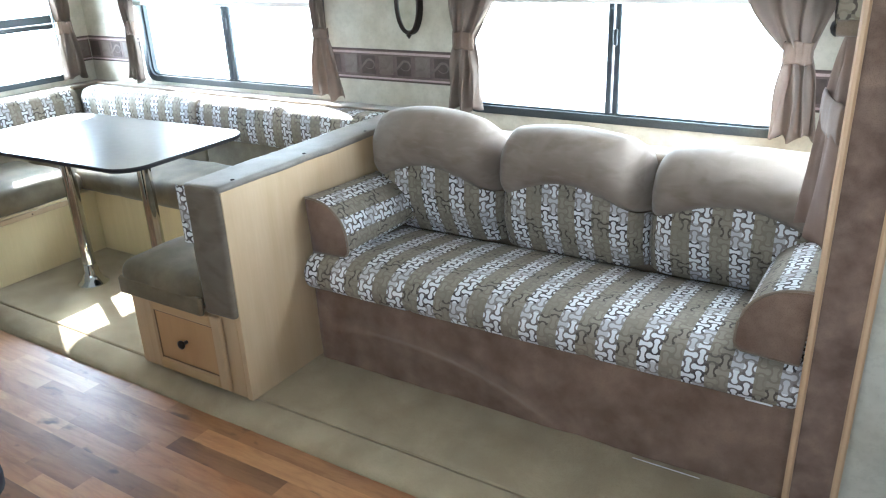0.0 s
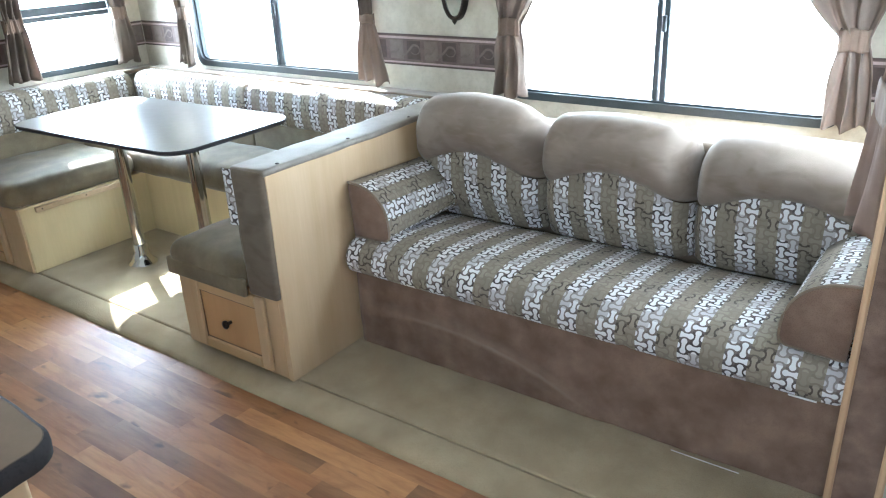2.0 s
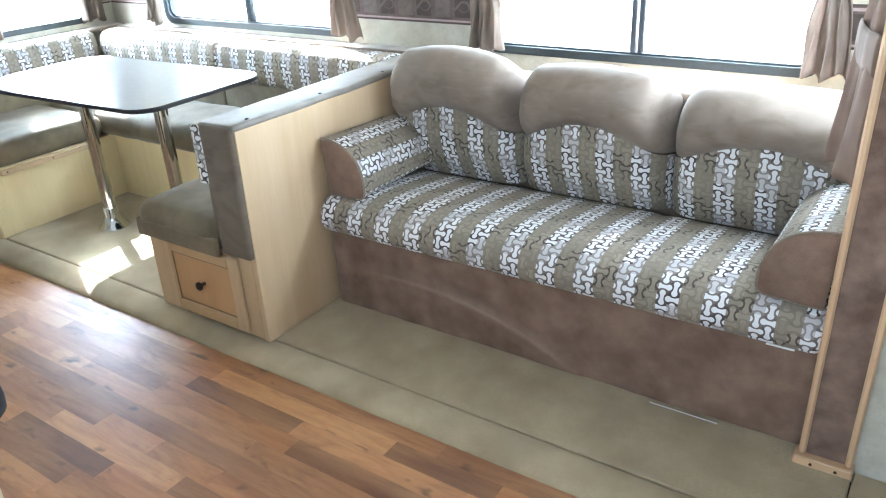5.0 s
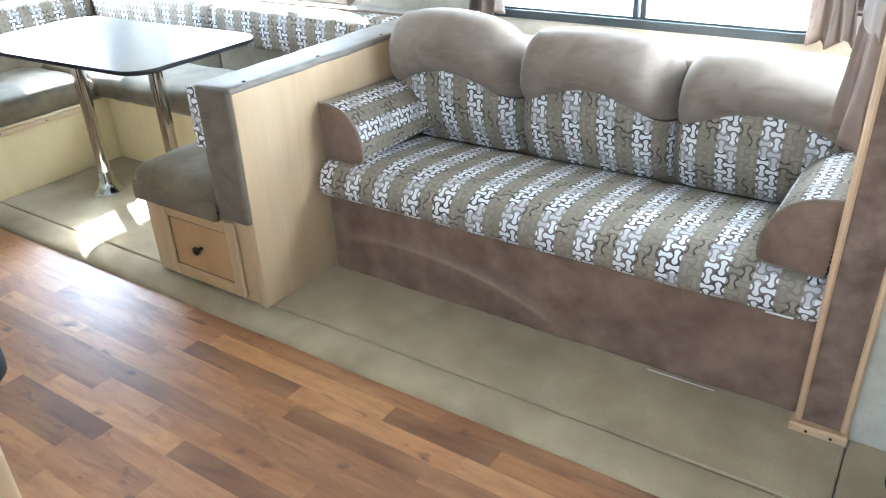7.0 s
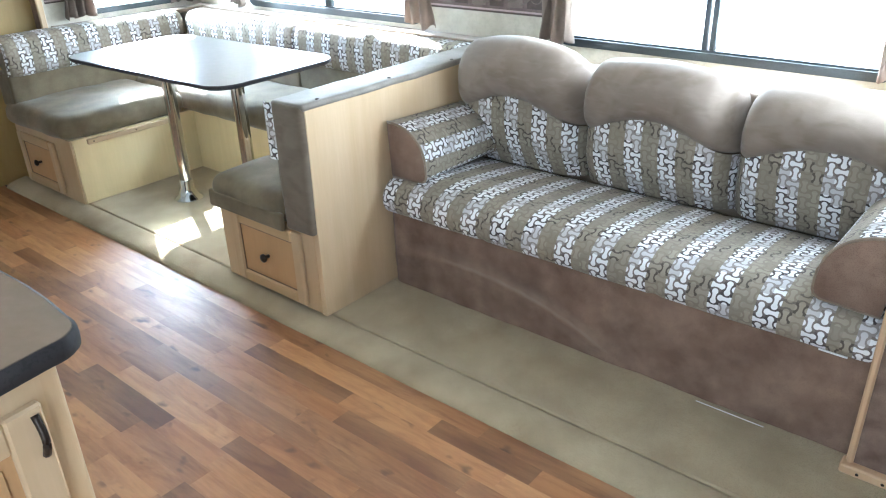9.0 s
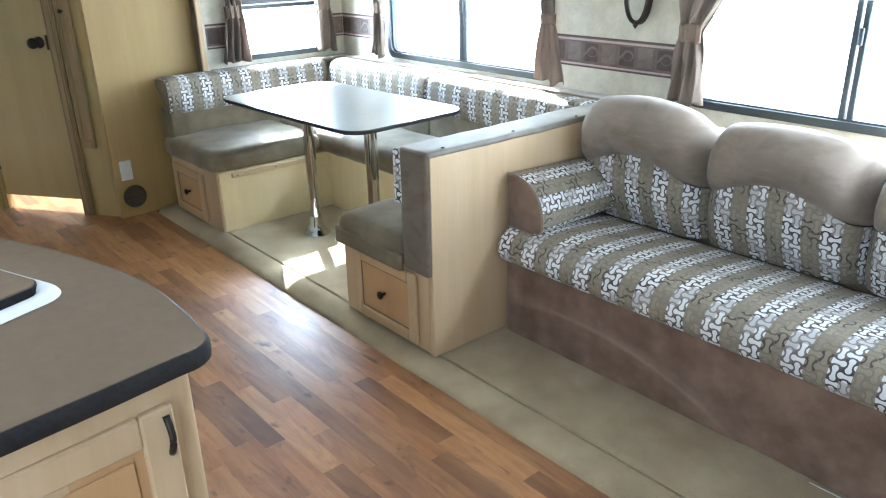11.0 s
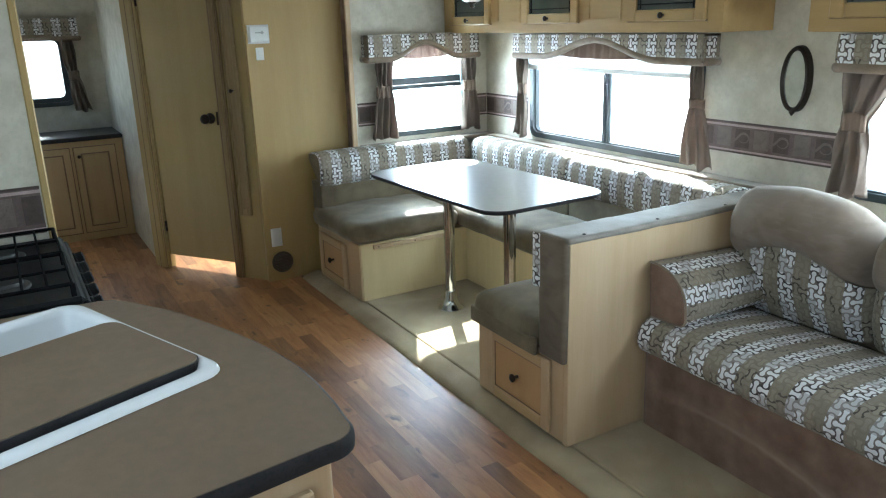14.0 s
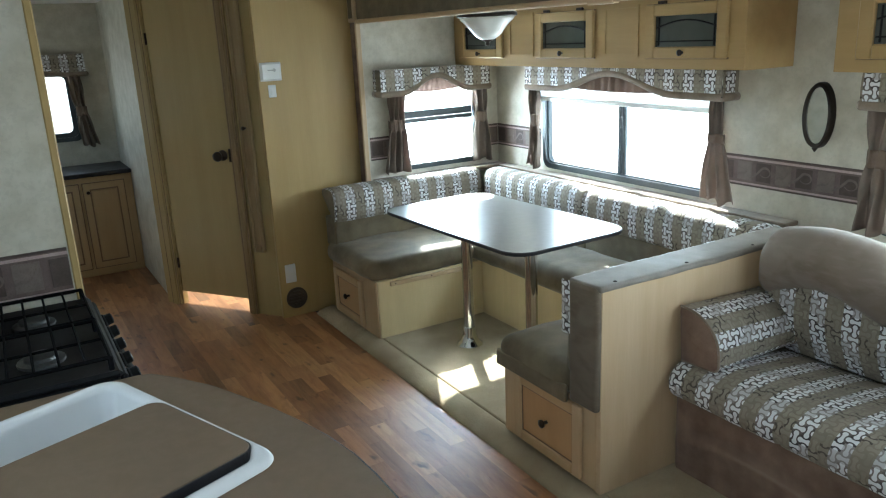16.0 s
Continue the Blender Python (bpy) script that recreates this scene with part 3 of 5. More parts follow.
# slide-out box
structure("wall_back", Geo().wall(XL - 0.04, XR + 0.04, -0.05, SLIDE_TOP, 0, 0.04, [WIN1, WIN2], along_x(YB)), PAPER, "cream mottled wallpaper wall with two windows", "wall")
structure("wall_slide_west", Geo().wall(YM, YB, -0.05, SLIDE_TOP, -0.04, 0, [WINL], along_y(XL)), PAPER, "cream wallpaper side wall of the slide-out", "wall")
structure("wall_slide_east", Geo().wall(YM, YB, -0.05, SLIDE_TOP, 0, 0.04, [WINR], along_y(XR)), PAPER, "cream wallpaper side wall of the slide-out", "wall")
structure("ceiling_slide", Geo().box(XL - 0.04, XR + 0.04, YM + 0.011, YB + 0.04, SLIDE_TOP, SLIDE_TOP + 0.05), CEILING, "pale board ceiling of the slide-out", "ceiling")
deck = Geo().box(XL, 1.815, 0.03, YB, -0.045, DECK, 0.005)
structure("floor_carpet", deck, CARPET, "beige cut-pile carpet on the slide-out floor", "carpet")
lip = []
for x in [XL - 0.05 + i * (1.815 - XL + 0.05) / 300 for i in range(301)]:
    w = noise.noise((x * 3, 0, 0)) * 0.002 + noise.noise((x * 60, 2, 0)) * 0.0022
    lip.append([(x, -0.092 + w, FLOOR), (x, -0.09 + w, FLOOR + 0.010), (x, -0.075, FLOOR + 0.022), (x, -0.03, DECK - 0.006), (x, 0.016, DECK - 0.002), (x, 0.025, DECK - 0.005), (x, 0.0275, DECK - 0.011), (x, 0.0285, FLOOR)])
structure("carpet_lip", Geo().sheet(lip), CARPET, "beige carpeted lip along the slide-out edge", "carpet", smooth=True)

# long wall with the opening of the slide-out
structure("wall_long_east", Geo().box(1.70, 4.2, YM + 0.012, YM + 0.06, FLOOR, CEIL), PAPER, "cream wallpaper wall beside the slide-out", "wall")
structure("wall_long_header", Geo().box(XL - 0.1, 1.81, YM + 0.012, YM + 0.06, SLIDE_TOP + 0.02, CEIL), PAPER, "cream wall above the slide-out", "wall")
structure("wall_long_west", Geo().box(XREAR, XL - 0.045, YM + 0.012, YM + 0.06, FLOOR, CEIL), PAPER, "cream bathroom outer wall", "wall")
structure("ceiling", Geo().wall(XREAR, 4.2, YK, YM + 0.06, 0, 0.05, [(-3.2, -2.8, -0.25, 0.15)], lambda a, b, d: (a, b, CEIL + d)), CEILING, "pale board ceiling with a roof light", "ceiling")
structure("wall_kitchen", Geo().wall(XREAR, 4.2, FLOOR, CEIL, -0.05, 0, [(-4.25, -3.65, 1.0, 1.5), (1.45, 2.05, FLOOR, 1.9), (0.17, 1.07, 1.18, 1.63)], along_x(YK)), PAPER, "cream wall with the entry doorway", "wall")
structure("wall_rear", Geo().wall(YK, YM + 0.06, FLOOR, CEIL, -0.05, 0, [WINREAR], along_y(XREAR)), PAPER, "cream mottled rear wall with a small window", "wall")
structure("wall_front", Geo().box(4.2, 4.25, YK, YM + 0.06, FLOOR, CEIL), PAPER, "cream wall closing the front", "wall")
structure("carpet_front", Geo().box(1.818, 4.2, -0.35, YM + 0.012, FLOOR - 0.02, DECK - 0.003, 0.003), CARPET, "beige carpet beside the slide-out", "carpet")

# panel wall of the bathroom, diagonal door wall, hall wall
panel = Geo().box(-2.60, -2.562, -0.292, YM + 0.01, FLOOR, CEIL)
structure("wall_panel", panel, PANELWOOD, "pale maple veneer panel wall", "wall")
structure("wall_hall", Geo().box(XREAR, -3.36, -0.80, -0.765, FLOOR, CEIL), PAPER, "cream wallpaper hall wall", "wall")
structure("wall_fridge", Geo().box(-1.35, -0.692, YK, -1.495, FLOOR, CEIL), PAPER, "cream wallpaper end wall of the pantry", "wall")
structure("trim_fridge", Geo().box(-0.712, -0.688, -1.512, -1.489, FLOOR, CEIL, 0.004), PANELWOOD, "maple corner strip", "trim")

# diagonal wall: along its own axis from the hall wall to the panel wall
DIAG = (-3.37, -0.828, FLOOR)


def on_diag(a, b, d):
    c, s = 0.817, 0.576
    return (DIAG[0] + a * c - d * s, DIAG[1] + a * s + d * c, b)


DOOR0, DOOR1 = 0.135, 0.685
structure("wall_diagonal", Geo().wall(0.0, 0.950, FLOOR, CEIL, 0.0, 0.045, [(DOOR0, DOOR1, FLOOR, 1.95)], on_diag), OAK, "veneered diagonal wall around the bathroom door", "wall")

def diag_box(g, a0, a1, d0, d1, z0, z1, c=0.004):
    k = Geo().box(a0, a1, d0, d1, z0, z1, c)
    return g.add([on_diag(p[0], p[2], p[1]) for p in k.v], k.f)


for a0, a1, z0, z1 in ((0.045, 0.128, FLOOR, CEIL), (0.692, 0.765, FLOOR, CEIL)):
    g = Geo()
    diag_box(g, a0, a1, -0.014, -0.001, z0, z1)
    diag_box(g, a0 + 0.02, a1 - 0.02, -0.022, -0.0145, z0, z1, 0.005)
    casing = structure("door_trim", g, OAK if a0 < 0.5 else WORN, "moulded wood casing beside the bathroom door", "trim")
    for a in (a0 + 0.010, a1 - 0.012):
        part("groove", diag_box(Geo(), a, a + 0.005, -0.0155, -0.0142, z0, z1, 0.0005), GLAZE_SHADE, casing, "dark glazed groove")

door = Geo()
diag_box(door, DOOR0 + 0.004, DOOR1 - 0.004, 0.004, 0.034, 0.072, 1.935, 0.002)
d1 = structure("door_1", door, OAK, "closed flush veneer bathroom door cut short above the floor", "door")
for z in (0.27, 1.70):
    g = Geo()
    diag_box(g, DOOR0 - 0.004, DOOR0 + 0.010, -0.006, 0.003, z - 0.035, z + 0.035, 0.002)
    part("hinge", g, BRONZE, d1, "dark bronze hinge")
g = Geo()
kc = on_diag(DOOR1 - 0.062, 0.995, 0)
away = Vector((0.576, -0.817, 0))


def turned(c, way, prof, n=18):
    """A knob turned about way, through rings (radius, distance)."""
    g = Geo()
    way = Vector(way).normalized()
    a = way.cross(Vector((0, 0, 1))).normalized()
    b = way.cross(a)
    verts = [Vector(c) + way * h + (a * math.cos(2 * math.pi * k / n) + b * math.sin(2 * math.pi * k / n)) * r for r, h in prof for k in range(n)]
    faces = [(i * n + k, i * n + (k + 1) % n, (i + 1) * n + (k + 1) % n, (i + 1) * n + k) for i in range(len(prof) - 1) for k in range(n)]
    faces += [tuple(range(n))[::-1], tuple((len(prof) - 1) * n + k for k in range(n))]
    return g.add(verts, faces)


part("door_knob", turned(kc, away, [(0.032, -0.003), (0.033, 0.006), (0.014, 0.012), (0.012, 0.03), (0.026, 0.038), (0.031, 0.052), (0.026, 0.066), (0.008, 0.07)]), BRONZE, d1, "round dark bronze knob", True)
g = Geo()
diag_box(g, DOOR1 - 0.018, DOOR1 - 0.002, -0.002, 0.0035, 0.955, 1.035, 0.001)
part("latch_plate", g, BRONZE, d1, "dark latch plate")

# narrow linen cupboard door beside the bathroom door
linen = Geo()
diag_box(linen, 0.79, 0.875, -0.018, -0.002, 0.40, 1.93, 0.004)
ld = structure("door_2", linen, WORN, "narrow veneered linen cupboard door with dark knob", "door")
g = Geo()
for a0, a1 in ((0.79, 0.812), (0.853, 0.875)):
    diag_box(g, a0, a1, -0.026, -0.0185, 0.40, 1.93, 0.004)
for z0, z1 in ((0.40, 0.45), (1.88, 1.93)):
    diag_box(g, 0.812, 0.853, -0.026, -0.0185, z0, z1, 0.004)
part("door_frame", g, WORN, ld)
part("cupboard_knob", turned(on_diag(0.83, 1.165, -0.018), away, [(0.006, 0), (0.006, 0.012), (0.012, 0.018), (0.012, 0.026), (0.004, 0.03)], 12), BRONZE, ld, "small dark knob", True)


# wallpaper border: plum band with rose lines, dark and pale tiles and curling scrolls
def border(name, a0, a1, put, z0=0.912, z1=1.05, seed=0):
    g = Geo()
    k = Geo().box(a0, a1, -0.0016, 0.0006, z0, z1, 0.0005)
    g.add([put(p[0], p[2], p[1]) for p in k.v], k.f)
    base = structure(name, g, BORDER_BASE, "plum wallpaper border with scroll tiles", "wallpaper border")
    for nm, za, zb, mt in (("rose_line", z1 - 0.020, z1 - 0.010, BORDER_ROSE), ("rose_line", z0 + 0.006, z0 + 0.014, BORDER_ROSE), ("dark_line", z1 - 0.006, z1 + 0.002, BORDER_DARK), ("dark_line", z0 - 0.003, z0 + 0.004, BORDER_DARK)):
        k = Geo().box(a0, a1, -0.0030, -0.0018, za, zb, 0.0003)
        part(nm, Geo().add([put(p[0], p[2], p[1]) for p in k.v], k.f), mt, base)
    pitch, n = 0.100, 0
    a = a0 + 0.01 - seed * 0.02
    while a < a1 - 0.02:
        x0, x1 = max(a, a0 + 0.002), min(a + 0.076, a1 - 0.002)
        if x1 - x0 > 0.01:
            mt = BORDER_DARK if n % 2 == 0 else BORDER_PALE
            k = Geo().box(x0, x1, -0.0030, -0.0018, z0 + 0.026, z1 - 0.028, 0.0003)
            part("tile", Geo().add([put(p[0], p[2], p[1]) for p in k.v], k.f), mt, base)
        if a - 0.036 > a0 and a + 0.078 < a1:
            pts, zc, ac = [], (z0 + z1) / 2 - 0.001, a + 0.036
            for i in range(26):
                s = i / 25
                if n % 2:
                    pts.append((ac - 0.034 + 0.062 * s, zc - 0.020 + 0.040 * s * s + 0.006 * math.sin(s * 7)))
                elif s < 0.4:
                    q = s / 0.4
                    pts.append((ac - 0.070 + 0.066 * q, zc - 0.030 + 0.050 * q ** 1.5))
                else:
                    w = radians(118 - 275 * (s - 0.4) / 0.6)
                    pts.append((ac + 0.010 + 0.027 * math.cos(w), zc + 0.002 + 0.021 * math.sin(w)))
            left, right = [], []
            for i, (p, q) in enumerate(pts):
                e, f = pts[min(i + 1, 25)], pts[max(i - 1, 0)]
                dx, dz = e[0] - f[0], e[1] - f[1]
                ln = math.hypot(dx, dz) or 1
                wd = 0.0016 + 0.0040 * math.sin(math.pi * min(1, (i + 2) / 22))
                left.append(put(p - dz / ln * wd, q + dx / ln * wd, -0.0036))
                right.append(put(p + dz / ln * wd, q - dx / ln * wd, -0.0036))
            part("scroll", Geo().sheet([left, right]), BORDER_SCROLL, base)
        a += pitch
        n += 1
    return base


border("border_corner", XL + 0.003, -1.99, along_x(YB))
border("border_middle", -0.60, 0.13, along_x(YB), seed=1)
border("border_right", 1.46, XR - 0.003, along_x(YB))
border("border_side", YM + 0.02, 0.50, lambda a, b, d: (XL - d, a, b))
border("border_side_corner", 1.13, YB - 0.004, lambda a, b, d: (XL - d, a, b), seed=2)
border("border_pantry", YK, -1.516, lambda a, b, d: (-0.692 - d, a, b), 0.935, 1.078, seed=-4)


# ---- slide-out fascia: suede boards with maple strips ----
def fascia_post(x0, x1, label):
    t = thing("fascia_post", ((x0 + x1) / 2, YM, FLOOR), label, "fascia", "slide-out fascia")
    part("suede_board", Geo().box(x0 + 0.016, x1 - 0.016, YM - 0.012, YM + 0.010, DECK + 0.028, 1.93, 0.002), POSTSUEDE, t, "brown suede board")
    for a, b in ((x0, x0 + 0.018), (x1 - 0.018, x1)):
        part("edge_strip", Geo().box(a, b, YM - 0.024, YM + 0.010, DECK + 0.0285, 1.95, 0.005), TRIMWOOD, t, "honey maple strip")
    part("foot_strip", Geo().box(x0 - 0.010, x1 + 0.004, YM - 0.036, YM + 0.010, DECK + 0.0005, DECK + 0.028, 0.004), TRIMWOOD, t, "orange maple foot strip")
    for a in (x0 + 0.035, x1 - 0.035):
        part("screw", Geo().lathe((a, YM - 0.0365, DECK + 0.014), [(0.0045, -0.0015), (0.0035, 0.0015)], 8, axis="y"), BRONZE, t)
    return t


fascia_post(1.682, 1.812, "brown suede fascia post edged with maple strips")
top = thing("fascia_header", (-0.35, YM, 1.72), "dark suede header board with a maple lower strip", "fascia", "slide-out fascia")
part("suede_board", Geo().box(-2.46, 1.68, YM - 0.010, YM + 0.010, 1.752, 1.97, 0.002), DARKSUEDE, top)
part("lower_strip", Geo().box(-2.455, 1.68, YM - 0.022, YM + 0.010, 1.728, 1.752, 0.005), MAPLE_X, top, "pale maple strip")
part("joint_block", Geo().box(-0.42, -0.28, YM - 0.026, YM + 0.008, 1.722, 1.745, 0.004), MAPLE_X, top)
cb = thing("fascia_corner", (-2.51, YM, 1.72), "maple corner block with a dark suede centre", "fascia", "slide-out fascia")
part("block", Geo().box(-2.555, -2.458, YM - 0.026, YM + 0.010, 1.735, 1.95, 0.005), MAPLE, cb)
part("suede_inset", Geo().box(-2.535, -2.485, YM - 0.030, YM - 0.0265, 1.76, 1.95, 0.001), DARKSUEDE, cb)
part("suede_board", Geo().box(-2.5615, -2.476, YM - 0.012, YM + 0.010, DECK, 1.733, 0.002), POSTSUEDE, cb, "brown suede board")
part("edge_strip", Geo().box(-2.4755, -2.456, YM - 0.024, YM + 0.010, DECK, 1.733, 0.005), MAPLE, cb, "pale maple strip")


# ---- windows ----
def window(name, a0, a1, z0, z1, put, bars, label, lip=0.022):
    """Dark rounded aluminium window: frame, panes, bars and latch. put takes d inwards as minus."""
    outer, inner = rounded(a0 - 0.018, a1 + 0.018, z0 - 0.018, z1 + 0.018, 0.06), rounded(a0 + 0.014, a1 - 0.014, z0 + 0.014, z1 - 0.014, 0.045)
    g = Geo().ring_plate(outer, inner, -0.014, -0.0005, put)
    w = structure(name, g, FRAME, label, "window")
    lip_o, lip_i = rounded(a0 + 0.002, a1 - 0.002, z0 + 0.002, z1 - 0.002, 0.05), rounded(a0 + lip, a1 - lip, z0 + lip, z1 - lip, 0.04)
    part("inner_frame", Geo().ring_plate(lip_o, lip_i, 0.002, 0.03, put), FRAME, w)
    for kind, c in bars:
        if kind == "v":
            for e, dd in ((-0.014, 0.0), (0.014, 0.006)):
                k = Geo().box(c + e - 0.011, c + e + 0.011, -0.004 + dd, 0.022, z0 + 0.02, z1 - 0.02, 0.003)
                part("mullion", Geo().add([put(p[0], p[2], p[1]) for p in k.v], k.f), FRAME, w)
            k = Geo().box(c + 0.002, c + 0.018, -0.016, -0.005, (z0 + z1) / 2 + 0.015, (z0 + z1) / 2 + 0.075, 0.003)
            part("latch", Geo().add([put(p[0], p[2], p[1]) for p in k.v], k.f), FRAME, w)
        else:
            for e, dd in ((-0.010, 0.0), (0.0265, 0.006)):
                k = Geo().box(a0 + 0.02, a1 - 0.02, dd, dd + 0.010, c + e - (0.013 if e < 0 else 0.0195), c + e + (0.014 if e < 0 else 0.025), 0.003)
                part("rail", Geo().add([put(p[0], p[2], p[1]) for p in k.v], k.f), FRAME, w)
    cuts = [c for kind, c in bars]
    if bars and bars[0][0] == "v":
        panes = [(a0, cuts[0], z0, z1), (cuts[0], a1, z0, z1)]
    elif bars:
        panes = [(a0, a1, z0, cuts[0]), (a0, a1, cuts[0], z1)]
    else:
        panes = [(a0, a1, z0, z1)]
    for i, (p0, p1, q0, q1) in enumerate(panes):
        k = Geo().box(p0 + 0.012, p1 - 0.012, 0.014 + 0.004 * i, 0.017 + 0.004 * i, q0 + 0.012, q1 - 0.012, 0.0008)
        pane = part("pane", Geo().add([put(p[0], p[2], p[1]) for p in k.v], k.f), GLASS, w, "clear glass pane")
        pane.visible_shadow = False
    return w


window("window_1", *WIN1, along_x(YB), [("v", -1.277)], "dark framed sliding window above the dinette")
window("window_2", *WIN2, along_x(YB), [("v", 0.80)], "dark framed sliding window above the sofa")
window("window_3", *WINL, lambda a, b, d: (XL - d, a, b), [("h", 1.137)], "dark framed side window with a level rail", 0.016)
window("window_4", *WINR, along_y(XR), [("h", 1.137)], "dark framed side window beside the sofa")
window("window_5", *WINREAR, lambda a, b, d: (XREAR - d, a, b), [], "small black framed rear window", 0.05)
window("window_7", -4.25, -3.65, 1.0, 1.5, lambda a, b, d: (a, YK - d, b), [], "small dark framed window at the bunk end")
window("window_6", 0.17, 1.07, 1.18, 1.63, lambda a, b, d: (a, YK - d, b), [("v", 0.62)], "dark framed window over the kitchen counter")

# sill boards behind the dinette backs
structure("sill_back", Geo().box(XL + 0.13, -0.18, 1.20, YB - 0.001, 0.775, 0.797, 0.004), SUEDE, "tan suede ledge under the dinette window", "sill")
structure("sill_side", Geo().box(XL + 0.001, XL + 0.10, YM + 0.02, YB - 0.001, 0.772, 0.794, 0.004), SUEDE, "tan suede ledge under the side window", "sill")

# pleated shade drawn down a little over the dinette window, and one over the sofa
def shade(name, x0, x1, z0, z1):
    rows = []
    n = int((z1 - z0) / 0.008)
    for i in range(n + 1):
        z = z0 + 0.02 + (z1 - z0 - 0.02) * i / n
        y = YB - 0.040 + (0.006 if i % 2 else -0.006)
        rows.append([(x0, y, z), (x1, y, z)])
    t = thing(name, ((x0 + x1) / 2, YB - 0.04, z0), "white pleated window shade drawn up high", "window shade", "pleated shades")
    part("pleats", Geo().sheet(rows), SHADE, t)
    part("bottom_rail", Geo().box(x0, x1, YB - 0.052, YB - 0.028, z0, z0 + 0.024, 0.004), WHITE, t, "white plastic rail")


shade("pleated_shade", -1.955, -0.605, 1.232, 1.40)
shade("pleated_shade", 0.15, 1.45, 1.262, 1.40)


# ---- valances ----
def valance(a0, a1, z0, z1, depth, put, label, arch=0.095):
    """Padded box valance: patterned face over a rolled suede edge that rises in an arch, pleats inside the arch."""
    ac, half = (a0 + a1) / 2, (a1 - a0) / 2
    p0 = put(ac, z0, 0)
    t = thing("valance", p0, label, "valance", "window valances")

    def low(a):
        s = abs(a - ac) / half
        return z0 + 0.018 + arch * (0.5 + 0.5 * math.cos(math.pi * min(1, s / 0.62)))
    n = 44
    rows, uvs = [], []
    for i in range(n + 1):
        a = a0 + (a1 - a0) * i / n
        zb = low(a)
        rows.append([put(a, zb + (z1 - zb) * j / 4, -depth + 0.006 * math.sin(math.pi * j / 4) * -1) for j in range(5)])
        uvs.append([(a, zb + (z1 - zb) * j / 4) for j in range(5)])
    part("face", Geo().sheet(rows, uvs), FABRIC, t, "face covered in bone-pattern cloth")
    for a in (a0, a1):
        rr = [[put(a, zz, -depth * q / 3) for zz in (z0 + 0.018, z1)] for q in range(4)]
        uu = [[(a + depth * q / 3, zz) for zz in (z0 + 0.018, z1)] for q in range(4)]
        part("end", Geo().sheet(rr, uu), FABRIC, t)
    k = Geo().box(a0, a1, -depth, -0.001, z1 - 0.012, z1, 0.002)
    part("top_board", Geo().add([put(p[0], p[2], p[1]) for p in k.v], k.f), SUEDE, t)
    g = Geo()
    ring = []
    for i in range(n + 1):
        a = a0 + (a1 - a0) * i / n
        zb = low(a)
        ring.append([put(a, zb + 0.020 * math.sin(w) + 0.002, -depth + 0.006 - 0.016 * math.cos(w)) for w in [2 * math.pi * k / 10 for k in range(11)]])
    g.sheet(ring)
    part("rolled_edge", g, SUEDE, t, "rolled tan suede edge", True)
    for a in (a0, a1):
        part("side_roll", Geo().tube([put(a, z0 + 0.02, -depth + 0.005), put(a, z0 + 0.02, -0.004)], 0.019, 10), SUEDE, t, "", True)
    rows = []
    m = 60
    w0, w1 = ac - half * 0.68, ac + half * 0.68
    for i in range(m + 1):
        a = w0 + (w1 - w0) * i / m
        s = (a - ac) / (half * 0.68)
        zb = z0 + 0.012 + 0.022 * s * s
        zt = z1 - 0.01
        y = -depth * 0.55 + 0.006 * math.sin(i * 1.75) + 0.003 * math.sin(i * 0.6)
        rows.append([put(a, zb + (zt - zb) * j / 3, y) for j in range(4)])
    part("gathered_cloth", Geo().sheet(rows), GATHER, t, "gathered brown cloth in the arch", True)
    return t


